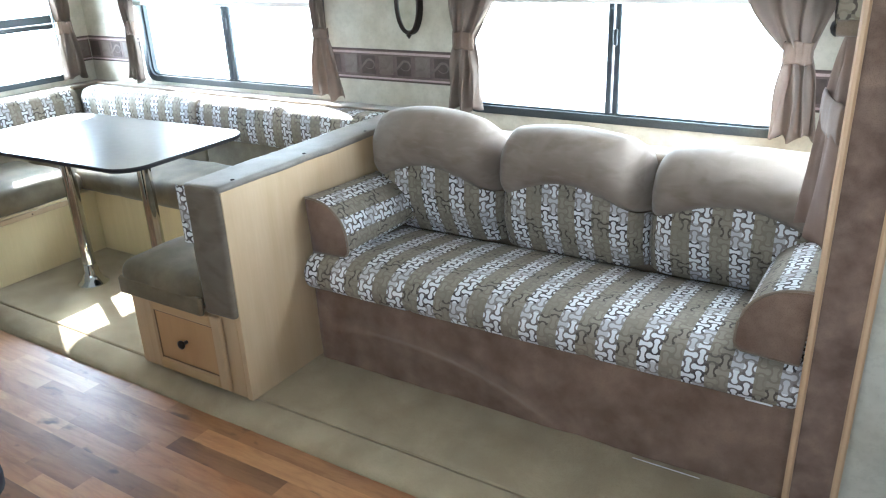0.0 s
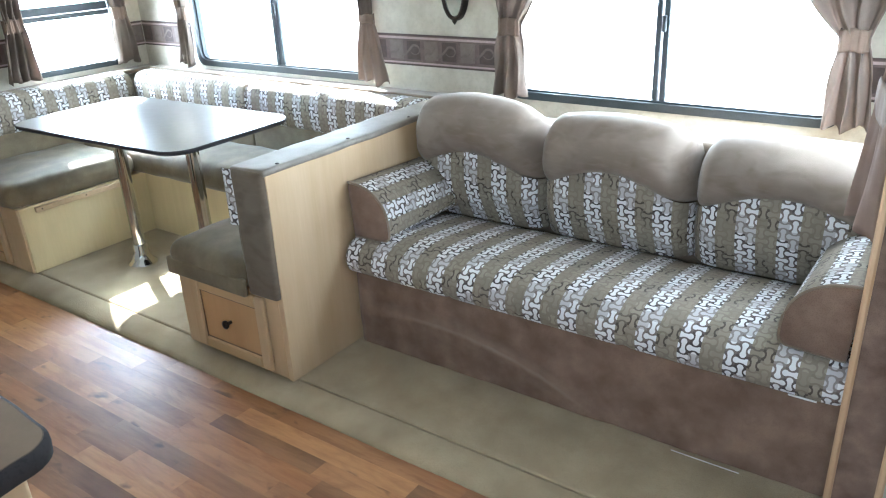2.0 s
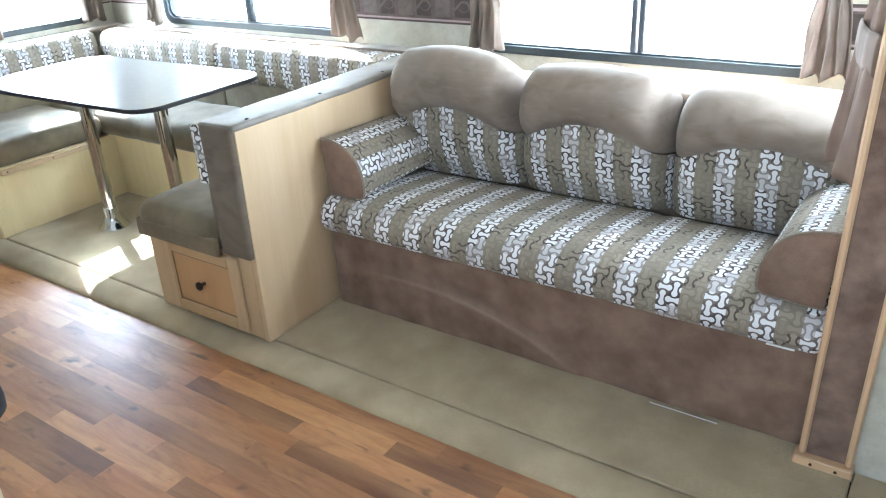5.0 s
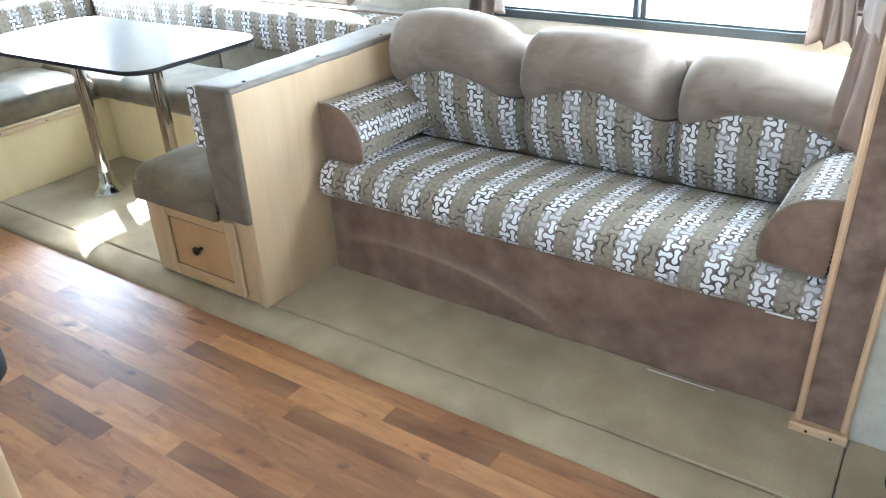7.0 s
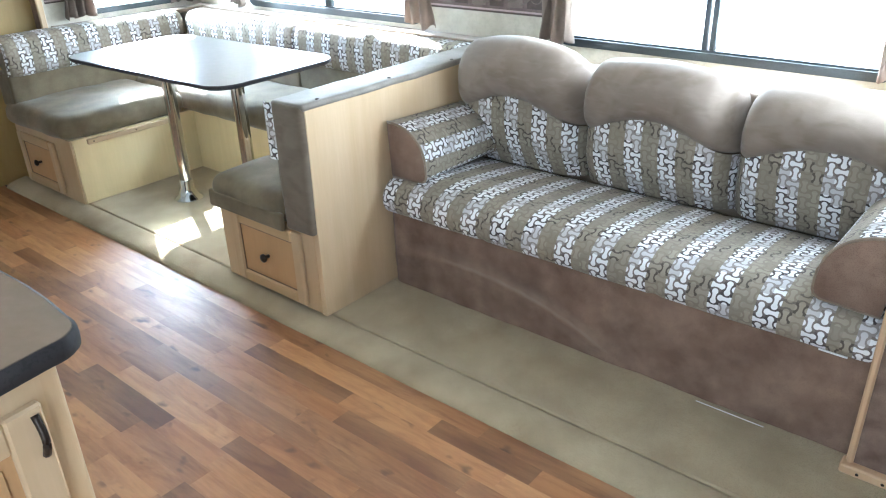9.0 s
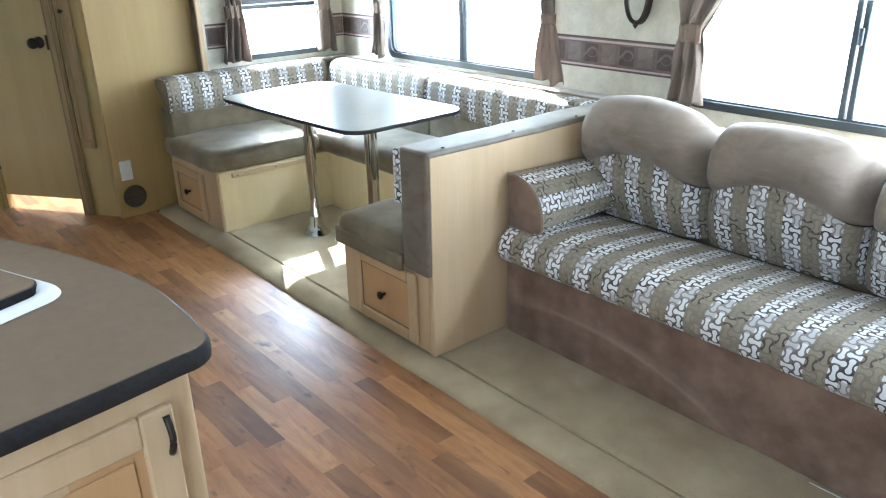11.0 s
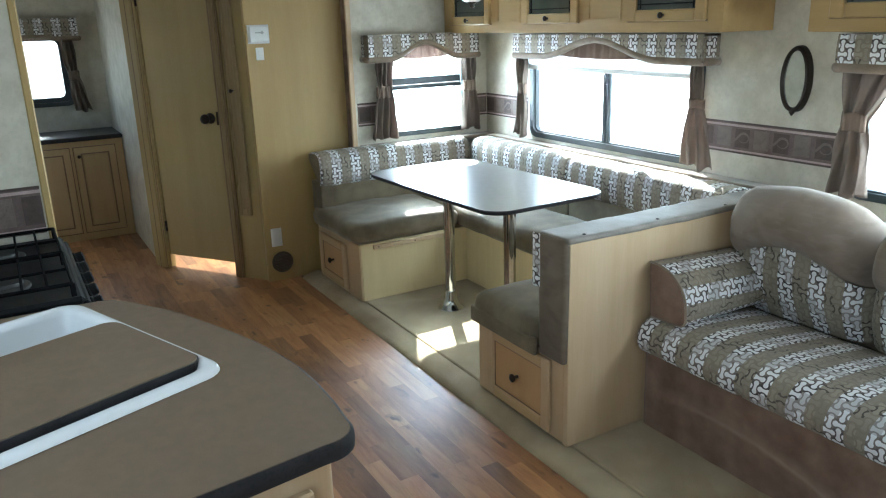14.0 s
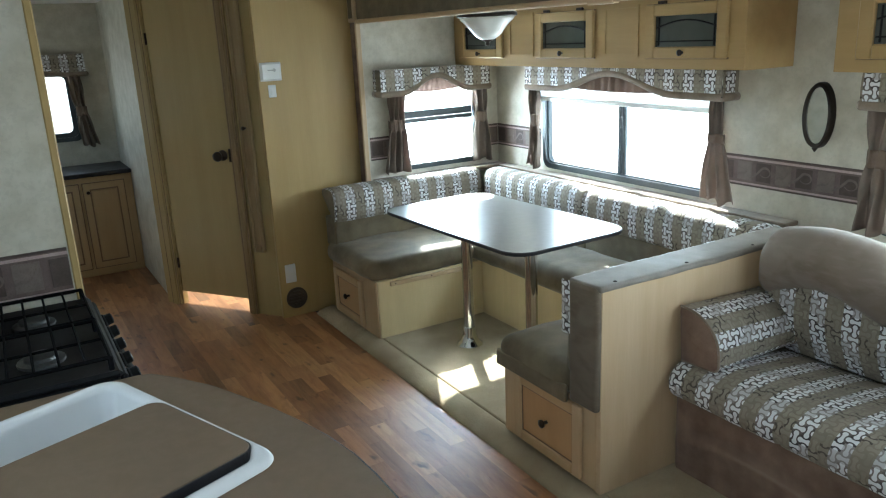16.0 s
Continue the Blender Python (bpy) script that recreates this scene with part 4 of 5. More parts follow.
# ---- curtains ----
def curtain(a_top, w_top, a_tie, w_tie, a_hem, w_hem, put, z_top=1.42, z_tie=1.115, z_hem=0.83, seed=0, off=0.078, lean=0.0, deep=0.018, folds=1.0, band=0.036, cloth_mat=None, waves=3.0, label="brown curtain tied back beside the window"):
    """Tied-back curtain: soft folds drawn together at a band, flaring to the hem."""
    t = thing("curtain", put(a_hem, z_hem, -0.03), label, "curtain", "tied-back curtains")
    n, m = 30, 44

    def cloth(z, s, fold=1.0, out=0.0, i=0.0):
        if z > z_tie:
            e = ((z_top - z) / (z_top - z_tie)) ** 1.6
            c, w = a_top + (a_tie - a_top) * e, w_top + (w_tie - w_top) * e
        else:
            q = (z_tie - z) / (z_tie - z_hem)
            c, w = a_tie + (a_hem - a_tie) * q, w_tie + (w_hem - w_tie) * math.sin(q * math.pi / 2)
        ph = s * math.pi * 2 * waves + seed * 1.7
        amp = folds * fold * (0.012 + 0.012 * abs(z - z_tie) / 0.3)
        sway = lean * (0.1 + 1.2 * s) * math.sqrt(max(0.0, (z_top - z - 0.08) / (z_top - z_hem)))
        ph += 0.9 * math.sin(s * 5.1 + seed * 2.3)
        y = -off - out - sway - amp * math.sin(ph + 0.6 * math.sin(i * 0.3 + seed)) - 0.005 * folds * fold * math.sin(ph * 2.3 + i * 0.2)
        return c + (s - 0.5) * w + 0.004 * math.sin(i * 0.5 + s * 17.6) * fold, y
    rows = []
    for i in range(n + 1):
        z = z_top + (z_hem - z_top) * i / n
        row = []
        for j in range(m + 1):
            a, y = cloth(z, j / m, 1.0, 0.0, i)
            hem = 0.010 * math.sin(j / m * 14.1 + seed) - 0.008 * math.cos(j / m * 6.3 + seed) if i == n else 0.0
            row.append(put(a, z + hem, y))
        rows.append(row)
    cl = part("cloth", Geo().sheet(rows), cloth_mat or CURTAIN, t, "", True)
    md = cl.modifiers.new("thick", 'SOLIDIFY')
    md.thickness = 0.003
    # broad band of the same cloth wrapped flat round the gathered folds
    rows = []
    for k in range(9):
        z = z_tie + band * (1 - k / 4)
        edge = 0.004 * (abs(k - 4) / 4) ** 4
        row = [put(cloth(z_tie, 0.0)[0] - 0.001, z, cloth(z_tie, 0.0, 0.0)[1] + 0.016)]
        for j in range(m + 1):
            a, y = cloth(z_tie, j / m, 0.14, deep * 0.6 * math.sin(math.pi * min(1, max(0, j / m))) ** 0.6 - edge)
            row.append(put(a + (j / m - 0.5) * 0.010, z + 0.003 * math.sin(j * 0.21 + seed), y - 0.006))
        row.append(put(cloth(z_tie, 1.0)[0] + 0.001, z, cloth(z_tie, 1.0, 0.0)[1] + 0.016))
        rows.append(row)
    tb = part("tie_band", Geo().sheet(rows), TIECLOTH, t, "", True)
    md = tb.modifiers.new("thick", 'SOLIDIFY')
    md.thickness = 0.003
    return t


B = along_x(YB)
W = lambda a, b, d: (XL - d, a, b)
valance(-2.0, -0.535, 1.295, 1.437, 0.105, B, "arched box valance in bone-pattern cloth over the dinette window")
valance(0.10, 1.56, 1.295, 1.437, 0.105, B, "arched box valance in bone-pattern cloth over the sofa window")
valance(0.385, 1.17, 1.292, 1.455, 0.10, W, "arched box valance in bone-pattern cloth over the side window")
valance(0.41, 1.16, 1.268, 1.43, 0.068, along_y(XR), "arched box valance in bone-pattern cloth beside the sofa")
curtain(-1.945, 0.085, -1.945, 0.06, -1.965, 0.12, B, seed=1)
curtain(-0.588, 0.045, -0.580, 0.080, -0.563, 0.185, B, seed=2, z_tie=1.125, folds=0.6, band=0.022, waves=2.6)
curtain(0.23, 0.26, 0.185, 0.09, 0.18, 0.16, B, seed=3)
curtain(1.40, 0.34, 1.455, 0.085, 1.47, 0.15, B, seed=4)
curtain(0.500, 0.11, 0.495, 0.095, 0.485, 0.16, W, seed=5, off=0.060, folds=1.5, deep=0.026)
curtain(1.125, 0.12, 1.13, 0.08, 1.14, 0.15, W, seed=6, off=0.045)
# darker, denser cloth here puts this curtain's shade into its colour
curtain(0.53, 0.17, 0.47, 0.22, 0.46, 0.28, along_y(XR), seed=7, z_tie=1.08, z_hem=0.79, off=0.014, lean=0.085, deep=0.012, folds=0.6, band=0.045, cloth_mat=GATHER, waves=1.8)
curtain(1.12, 0.12, 1.12, 0.08, 1.13, 0.16, along_y(XR), seed=8)
R = lambda a, b, d: (XREAR - d, a, b)
valance(-1.62, -0.955, 1.46, 1.63, 0.08, R, "small box valance in bone-pattern cloth over the rear window", 0.02)
curtain(-1.05, 0.10, -1.03, 0.07, -1.0, 0.12, R, seed=9, z_top=1.47, z_tie=1.2, z_hem=0.93, label="brown curtain beside the rear window")


# ---- overhead cabinets ----
def cabinet_door(parent, x0, x1, z0, z1, y):
    d = part("door", Geo().box(x0 + 0.05, x1 - 0.05, y + 0.002, y + 0.006, z0 + 0.045, z1 - 0.045, 0.0005), SMOKE, parent, "smoked glass pane")
    for a, b, c, e, m in ((x0, x0 + 0.055, z0, z1, CABINET), (x1 - 0.055, x1, z0, z1, CABINET), (x0 + 0.055, x1 - 0.055, z0, z0 + 0.05, CABINET), (x0 + 0.055, x1 - 0.055, z1 - 0.05, z1, CABINET)):
        part("door_rail", Geo().box(a, b, y - 0.016, y + 0.004, c, e, 0.005), m, d, "maple door rail")
    # dark strips draw glaze and painted shadow lines at the door's lower and upper edges
    for zz in (z0 - 0.002, z1 - 0.006):
        part("glaze_line", Geo().box(x0 - 0.002, x1 + 0.002, y - 0.004, y + 0.003, zz, zz + 0.008, 0.001), GLAZE_SHADE, d)
    xa, xb, za, zb = x0 + 0.06, x1 - 0.06, z0 + 0.055, z1 - 0.055
    arc = [(xa + (xb - xa) * i / 14, y - 0.001, zb - 0.045 + 0.03 * math.sin(math.pi * i / 14)) for i in range(15)]
    part("lead_line", Geo().tube(arc, 0.0038, 6), BLACK, d, "dark lead line")
    part("lead_line", Geo().tube([(xa, y - 0.001, za + 0.018), (xb, y - 0.001, za + 0.018)], 0.0032, 6), BLACK, d)
    for xx in (xa + 0.014, xb - 0.014):
        part("lead_line", Geo().tube([(xx, y - 0.001, za), (xx, y - 0.001, zb)], 0.0036, 6), BLACK, d)
    xm = (x0 + x1) / 2
    part("knob", turned((xm, y - 0.016, z0 + 0.026), (0, -1, 0), [(0.006, 0), (0.006, 0.010), (0.0135, 0.016), (0.0135, 0.022), (0.005, 0.027)], 12), BRONZE, d, "dark round knob", True)
    for xx in (x0 + 0.10, x1 - 0.10):
        part("hinge", Geo().box(xx - 0.022, xx + 0.022, y - 0.019, y - 0.002, z1 + 0.001, z1 + 0.014, 0.003), BRONZE, d, "dark hinge")
    return d


def overhead(x0, x1, doors, panels, label):
    y = 0.975
    t = thing("overhead_cabinet", ((x0 + x1) / 2, 1.12, 1.45), label, "cabinet", "overhead cabinets")
    holes = [(a + 0.03, b - 0.03, 1.53, 1.70) for a, b in doors]
    part("face_frame", Geo().wall(x0, x1, 1.452, SLIDE_TOP - 0.002, 0, 0.02, holes, along_x(y)), CABINET, t)
    part("body", Geo().box(x0 + 0.002, x1 - 0.002, y + 0.021, YB - 0.002, 1.450, SLIDE_TOP - 0.002, 0.002), CABINET, t)
    for a, b in doors:
        cabinet_door(t, a, b, 1.497, 1.728, y - 0.006)
    for a, b in panels:
        g = Geo().ring_plate([(a - 0.012, 1.505), (b + 0.012, 1.505), (b + 0.012, 1.735), (a - 0.012, 1.735)], [(a, 1.517), (b, 1.517), (b, 1.723), (a, 1.723)], -0.006, 0.0, along_x(y))
        part("panel_moulding", g, CABINET, t)
        part("panel", Geo().box(a, b, y - 0.002, y - 0.0005, 1.517, 1.723, 0.0004), CABINET, t, "recessed panel")
    return t


overhead(XL + 0.002, -0.262, [(-2.375, -1.915), (-1.60, -1.135), (-0.79, -0.338)], [(-1.845, -1.645), (-1.06, -0.855)], "maple overhead cabinet with three small smoked glass doors")
overhead(0.118, XR - 0.002, [(0.203, 0.655), (1.10, 1.55)], [(0.74, 1.02)], "maple overhead cabinet above the sofa with smoked glass doors")

# ---- ceiling lamp over the table ----
lamp = thing("ceiling_lamp", (-1.38, 0.5, 1.60), "frosted glass bowl lamp with dark bronze fittings", "lamp")
c = (-1.38, 0.5, 0)
part("canopy", Geo().lathe(c, [(0.05, 1.780), (0.06, 1.79), (0.145, 1.734), (0.148, 1.720), (0.14, 1.715)], 28), BRONZE, lamp, "dark bronze rim", True)
part("glass_bowl", Geo().lathe(c, [(0.137, 1.720), (0.130, 1.704), (0.108, 1.685), (0.085, 1.657), (0.060, 1.627), (0.035, 1.612), (0.015, 1.609)], 32), FROST, lamp, "frosted white glass bowl", True)
part("finial", Geo().lathe(c, [(0.024, 1.614), (0.026, 1.606), (0.010, 1.599), (0.013, 1.590), (0.009, 1.582), (0.003, 1.595)], 14), BRONZE, lamp, "dark bronze finial", True)

# ---- oval mirror ----
mt = thing("oval_mirror", (-0.103, YB, 1.125), "small oval mirror in a dark bronze frame", "mirror")
n = 36
g, rings = Geo(), []
for rr, d in ((1.0, -0.001), (1.0, -0.030), (0.94, -0.046), (0.86, -0.044), (0.80, -0.030)):
    rings.append([(-0.117 + 0.062 * rr * math.cos(2 * math.pi * k / n), YB + d, 1.255 + 0.135 * (rr if rr > 0.9 else rr + 0.04) * math.sin(2 * math.pi * k / n)) for k in range(n + 1)])
part("rim", Geo().sheet(rings), BRONZE, mt, "moulded dark bronze rim", True)
poly = [(-0.117 + 0.0505 * math.cos(2 * math.pi * k / n), YB - 0.031, 1.255 + 0.116 * math.sin(2 * math.pi * k / n)) for k in range(n)]
part("mirror_glass", Geo().add(poly, [tuple(range(n))]), MIRROR, mt, "mirror glass")
part("drop", Geo().lathe((-0.117, YB - 0.03, 0), [(0.009, 1.128), (0.012, 1.120), (0.006, 1.112), (0.002, 1.106)], 10), BRONZE, mt, "", True)

# ---- sofa ----
def inset(poly, e):
    out, m = [], len(poly)
    for i in range(m):
        a, b, c0 = Vector(poly[i - 1]), Vector(poly[i]), Vector(poly[(i + 1) % m])
        n0 = Vector((-(b - a).y, (b - a).x)).normalized()
        n1 = Vector((-(c0 - b).y, (c0 - b).x)).normalized()
        nn = (n0 + n1)
        nn = nn.normalized() if nn.length > 0.01 else n0
        p = b + nn * e
        out.append((p.x, p.y))
    return out


sofa = thing("sofa", (0.845, 0.6, DECK), "three-seat sofa in tan suede and bone-pattern cloth", "sofa")
SX0, SX1 = 0.012, 1.688
part("base", Geo().box(SX0, SX1, 0.37, 1.0, DECK, 0.36, 0.01), SKIRT, sofa)
rows = []
for i in range(101):
    x = SX0 + (SX1 - SX0) * i / 100
    row = []
    for j in range(101):
        z = DECK + 0.003 + 0.335 * j / 100
        ridge = 0.195 - 0.377 * (x - 0.36) ** 2
        ends = max(0, min(1, (x - 0.0) / 0.1)) * max(0, min(1, (1.04 - x) / 0.12))
        step = 1 / (1 + math.exp(max(-40, min(40, (z - ridge) / 0.0055))))
        fold = 0.012 * step * math.exp(-max(0, ridge - z - 0.008) / 0.035) * ends
        fold += 0.006 * math.exp(-((z - ridge - 0.06) / 0.03) ** 2) * ends
        y = 0.352 - fold + 0.006 * noise.noise((x * 5, z * 6, 1)) + 0.003 * noise.noise((x * 16, z * 14, 4)) + 0.006 * (1 - j / 100)
        if i in (0, 100):
            y += 0.012
        row.append((x, y, z))
    rows.append(row)
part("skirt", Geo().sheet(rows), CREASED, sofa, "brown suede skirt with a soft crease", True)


def seat_profile(s):
    """Seat section from the back (s=0) over the top and round the front to the underside."""
    pts = [(0.86, 0.405), (0.80, 0.428), (0.70, 0.445), (0.60, 0.458), (0.50, 0.468), (0.42, 0.470), (0.365, 0.462), (0.325, 0.442), (0.302, 0.410), (0.300, 0.378), (0.312, 0.348), (0.335, 0.335), (0.36, 0.336)]
    f = s * (len(pts) - 1)
    i = min(int(f), len(pts) - 2)
    q = f - i
    p0, p1, p2, p3 = pts[max(i - 1, 0)], pts[i], pts[i + 1], pts[min(i + 2, len(pts) - 1)]
    return tuple(0.5 * ((2 * b) + (c - a) * q + (2 * a - 5 * b + 4 * c - d) * q * q + (3 * b - a - 3 * c + d) * q ** 3) for a, b, c, d in zip(p0, p1, p2, p3))


rows, uvs = [], []
SEAMS = (0.47, 1.10)
for i in range(111):
    x = SX0 + (SX1 - SX0) * i / 110
    dip = sum(0.009 * math.exp(-((x - q) / 0.012) ** 2) for q in SEAMS) + 0.018 * max(0, 1 - (x - SX0) / 0.025) ** 2 + 0.018 * max(0, 1 - (SX1 - x) / 0.025) ** 2
    row, uv, arc, last = [], [], 0.0, None
    for j in range(41):
        y, z = seat_profile(j / 40)
        if last:
            arc += math.hypot(y - last[0], z - last[1])
        last = (y, z)
        wob = 0.004 * noise.noise((x * 5, y * 6, z * 6))
        cy, cz = 0.55, 0.38
        L = math.hypot(y - cy, z - cz)
        row.append((x, y - (y - cy) / L * (dip - wob), z - (z - cz) / L * (dip - wob)))
        uv.append((x - 0.0395, arc))
    rows.append(row)
    uvs.append(uv)
part("seat_cushion", Geo().sheet(rows, uvs), FABRIC, sofa, "seat in bone-pattern cloth", True)


def back_cushion(x0, x1, z_top, seed, fall):
    """One back cushion: patterned lower panel with an arched edge, suede head roll bulging over it."""
    xc, half = (x0 + x1) / 2, (x1 - x0) / 2
    n = 54
    low, lu, up = [], [], []
    for i in range(n + 1):
        s = -1 + 2 * i / n
        x = xc + half * s * (0.995 if abs(s) < 1 else 1.0)
        edge = (1 - abs(s) ** 9)
        rim = max(0.0, 1 - abs(s) ** 9)
        side = 0.045 * abs(s) ** 11
        zb = 0.625 + 0.088 * math.cos(s * math.pi / 2) ** 1.1 if abs(s) < 1 else 0.625
        row, uv, arc, last = [], [], 0, None
        for j in range(12):
            q = j / 11
            z = 0.425 + (zb - 0.425) * q
            y = 0.835 - (0.070 * math.sin(min(1, q * 1.15) * math.pi * 0.62) + 0.012) * (0.35 + 0.65 * edge) + 0.05 * (1 - edge) + 0.004 * noise.noise((x * 7, z * 7, seed))
            if last:
                arc += math.hypot(y - last[0], z - last[1])
            last = (y, z)
            row.append((x, y, z))
            uv.append((x + side * s - (0.284, 0.663, 1.178)[seed - 1] + 0.0155, arc + 0.05 * seed))
        low.append(row)
        lu.append(uv)
        zt = z_top - fall[s > 0] * abs(s) ** 2.0 - 0.080 * max(0.0, (abs(s) - 0.66) / 0.34) ** 2.4
        y0 = row[-1][1]
        row = []
        for j in range(25):
            w = -math.pi / 3 + 1.31 * math.pi * j / 24
            rz = (zt - zb) / 1.866
            ry = 0.118 * (0.62 + 0.38 * rim)
            cx = math.cos(w)
            y = y0 + ry * 0.5 - ry * cx * (1 if cx > 0 else 1.1) + 0.03 * (1 - rim)
            z = zt - rz + rz * math.sin(w)
            low_part = max(0, -math.sin(w)) ** 2
            wr = 0.005 * noise.noise((x * 9, z * 6, seed + 5)) + 0.012 * noise.noise((x * 34, z * 9, seed + 2)) * low_part + 0.012 * noise.noise((x * 26 + z * 10, z * 22, seed)) * abs(s) ** 4
            row.append((x, y + wr, z))
        up.append(row)
    b = part("back_cushion", Geo().sheet(low, lu), FABRIC, sofa, "lower back panel in bone-pattern cloth", True)
    part("head_roll", Geo().sheet(up), HEADSUEDE, b, "padded tan suede head roll", True)
    return b


back_cushion(0.004, 0.560, 0.925, 1, (0.050, 0.062))
back_cushion(0.562, 1.113, 0.902, 2, (0.034, 0.036))
back_cushion(1.115, 1.680, 0.888, 3, (0.040, 0.004))
part("back_board", Geo().pillow(SX0, SX1, 0.90, 1.04, 0.36, 0.812, 0.035, 6), SUEDE, sofa, "plain suede back board", True)


def bolster(x_wall, sign, y0, y1):
    """Half-round arm bolster lying against the wall: suede end, piping, striped cloth over the curve."""
    t = thing("arm_bolster", (x_wall + sign * 0.1, (y0 + y1) / 2, 0.47), "half-round arm bolster in bone-pattern cloth with suede ends", "cushion", "arm bolsters")
    prof = []
    for i in range(15):
        w = math.pi / 2 * i / 14
        prof.append((0.006 + 0.178 * math.sin(w) ** 0.9, 0.492 + 0.178 * math.cos(w) ** 0.75))
    prof += [(0.178, 0.478), (0.165, 0.470), (0.02, 0.462)]
    rows, uvs, m = [], [], 16
    arcs = [0]
    for a, b in zip(prof, prof[1:]):
        arcs.append(arcs[-1] + math.hypot(a[0] - b[0], a[1] - b[1]))
    for j in range(m + 1):
        y = y0 + (y1 - y0) * j / m
        drop = -0.02 * (j / m)
        rows.append([(x_wall + sign * (px + 0.003 * noise.noise((px * 9, y * 6, 2))), y, pz + drop * (pz > 0.5)) for px, pz in prof])
        uvs.append([(a - 0.0595, y) for a in arcs])
    part("cover", Geo().sheet(rows, uvs), FABRIC, t, "", True)
    for y, e in ((y0, -0.012), (y1, 0.012)):
        ringa = [(x_wall + sign * px, y, pz - (0.02 if y == y1 and pz > 0.5 else 0)) for px, pz in prof]
        cx, cz = x_wall + sign * 0.07, 0.55
        ringb = [(cx + (p[0] - cx) * 0.86, y + e, cz + (p[2] - cz) * 0.86) for p in ringa]
        g = Geo().sheet([ringa + [ringa[0]], ringb + [ringb[0]]])
        g.add(ringb, [tuple(range(len(ringb)))])
        part("end_panel", g, SKIRT, t, "brown suede end panel", True)
        part("piping", Geo().tube(ringa, 0.0045, 6), SUEDE, t, "tan piping", True)
    return t


bolster(0.006, 1, 0.365, 0.785)
bolster(1.692, -1, 0.340, 0.77)
part("seat_tag", Geo().box(1.555, 1.625, 0.328, 0.333, 0.3295, 0.3345, 0.0005), WHITE, sofa, "white strip under the seat edge")
part("floor_track", Geo().box(1.26, 1.46, 0.3385, 0.340, DECK, DECK + 0.003, 0.0005), WHITE, sofa, "pale metal track along the skirt")

# ---- dinette: partition, benches, cushions ----
part_wall = thing("partition", (-0.01, 0.5, DECK), "maple veneered partition between sofa and dinette", "partition")
part("panel", Geo().box(-0.024, 0.0, 0.0, 1.08, DECK, 0.80, 0.002), MAPLE, part_wall)
g = Geo().pillow(-0.158, 0.004, -0.012, 1.10, 0.788, 0.812, 0.0115, 16, sag=0.0040)
part("padded_cap", g, CAPSHEEN, part_wall, "taupe suede padded cap", True)
for y in (0.075, 0.42, 0.78):
    part("tack", Geo().lathe((-0.02, y, 0), [(0.008, 0.810), (0.007, 0.815), (0.003, 0.817)], 10), BRONZE, part_wall, "dark upholstery tack", True)


def shaker_drawer(t, x0, x1, z0, z1, y, name="drawer"):
    d = part(name, Geo().box(x0 + 0.04, x1 - 0.04, y - 0.010, y - 0.001, z0 + 0.04, z1 - 0.04, 0.001), HONEY, t, "honey-coloured drawer panel")
    for a, b, c0, c1, m in ((x0, x0 + 0.048, z0, z1, MAPLE), (x1 - 0.048, x1, z0, z1, MAPLE), (x0 + 0.048, x1 - 0.048, z0, z0 + 0.046, MAPLE_X), (x0 + 0.048, x1 - 0.048, z1 - 0.046, z1, MAPLE_X)):
        part("drawer_rail", Geo().box(a, b, y - 0.020, y - 0.001, c0, c1, 0.005), m, d, "maple rail")
    # dark ring paints the shadow line inside the frame, together with its glaze
    part("glaze_line", Geo().ring_plate([(x0 + 0.046, z0 + 0.044), (x1 - 0.046, z0 + 0.044), (x1 - 0.046, z1 - 0.044), (x0 + 0.046, z1 - 0.044)], [(x0 + 0.053, z0 + 0.051), (x1 - 0.053, z0 + 0.051), (x1 - 0.053, z1 - 0.051), (x0 + 0.053, z1 - 0.051)], -0.0125, -0.0102, along_x(y)), GLAZE_SHADE, d)
    xm, zm = (x0 + x1) / 2, (z0 + z1) / 2
    part("knob", turned((xm, y - 0.010, zm), (0, -1, 0), [(0.007, 0), (0.007, 0.016), (0.016, 0.022), (0.017, 0.030), (0.006, 0.036)], 14), BRONZE, d, "dark bronze knob", True)
    return d


def bench(name, x0, x1, y0, y1, label, drawer, cleat):
    t = thing(name, ((x0 + x1) / 2, (y0 + y1) / 2, DECK), label, "bench", "dinette benches")
    part("body", Geo().box(x0, x1, y0, y1, DECK, 0.352, 0.003), MAPLE if name == "bench_east" else VANILLA, t)
    if drawer:
        part("front", Geo().box(x0, x1, y0 - 0.014, y0 - 0.0005, DECK + 0.002, 0.352, 0.003), MAPLE, t, "maple front")
        shaker_drawer(t, *drawer, y0 - 0.014)
    if cleat:
        part("cleat", Geo().box(x1 + 0.0005, x1 + 0.018, y0 + 0.07, y0 + 0.56, 0.318, 0.344, 0.003), MAPLE, t, "maple seat cleat with screws")
        for yy in (y0 + 0.10, y0 + 0.33, y0 + 0.53):
            part("screw", turned((x1 + 0.018, yy, 0.331), (1, 0, 0), [(0.004, 0), (0.003, 0.002)], 8), BRONZE, t)
    return t


bench("bench_west", -2.41, -1.802, 0.016, 1.03, "pale wood dinette bench box with a honey drawer", (-2.365, -1.965, 0.045, 0.318), True)
bench("bench_east", -0.585, -0.026, 0.016, 1.03, "maple dinette bench box with a honey drawer", (-0.497, -0.090, 0.040, 0.334), False)
bench("bench_north", -1.80, -0.587, 0.70, 1.03, "pale wood dinette bench box along the window", None, False)

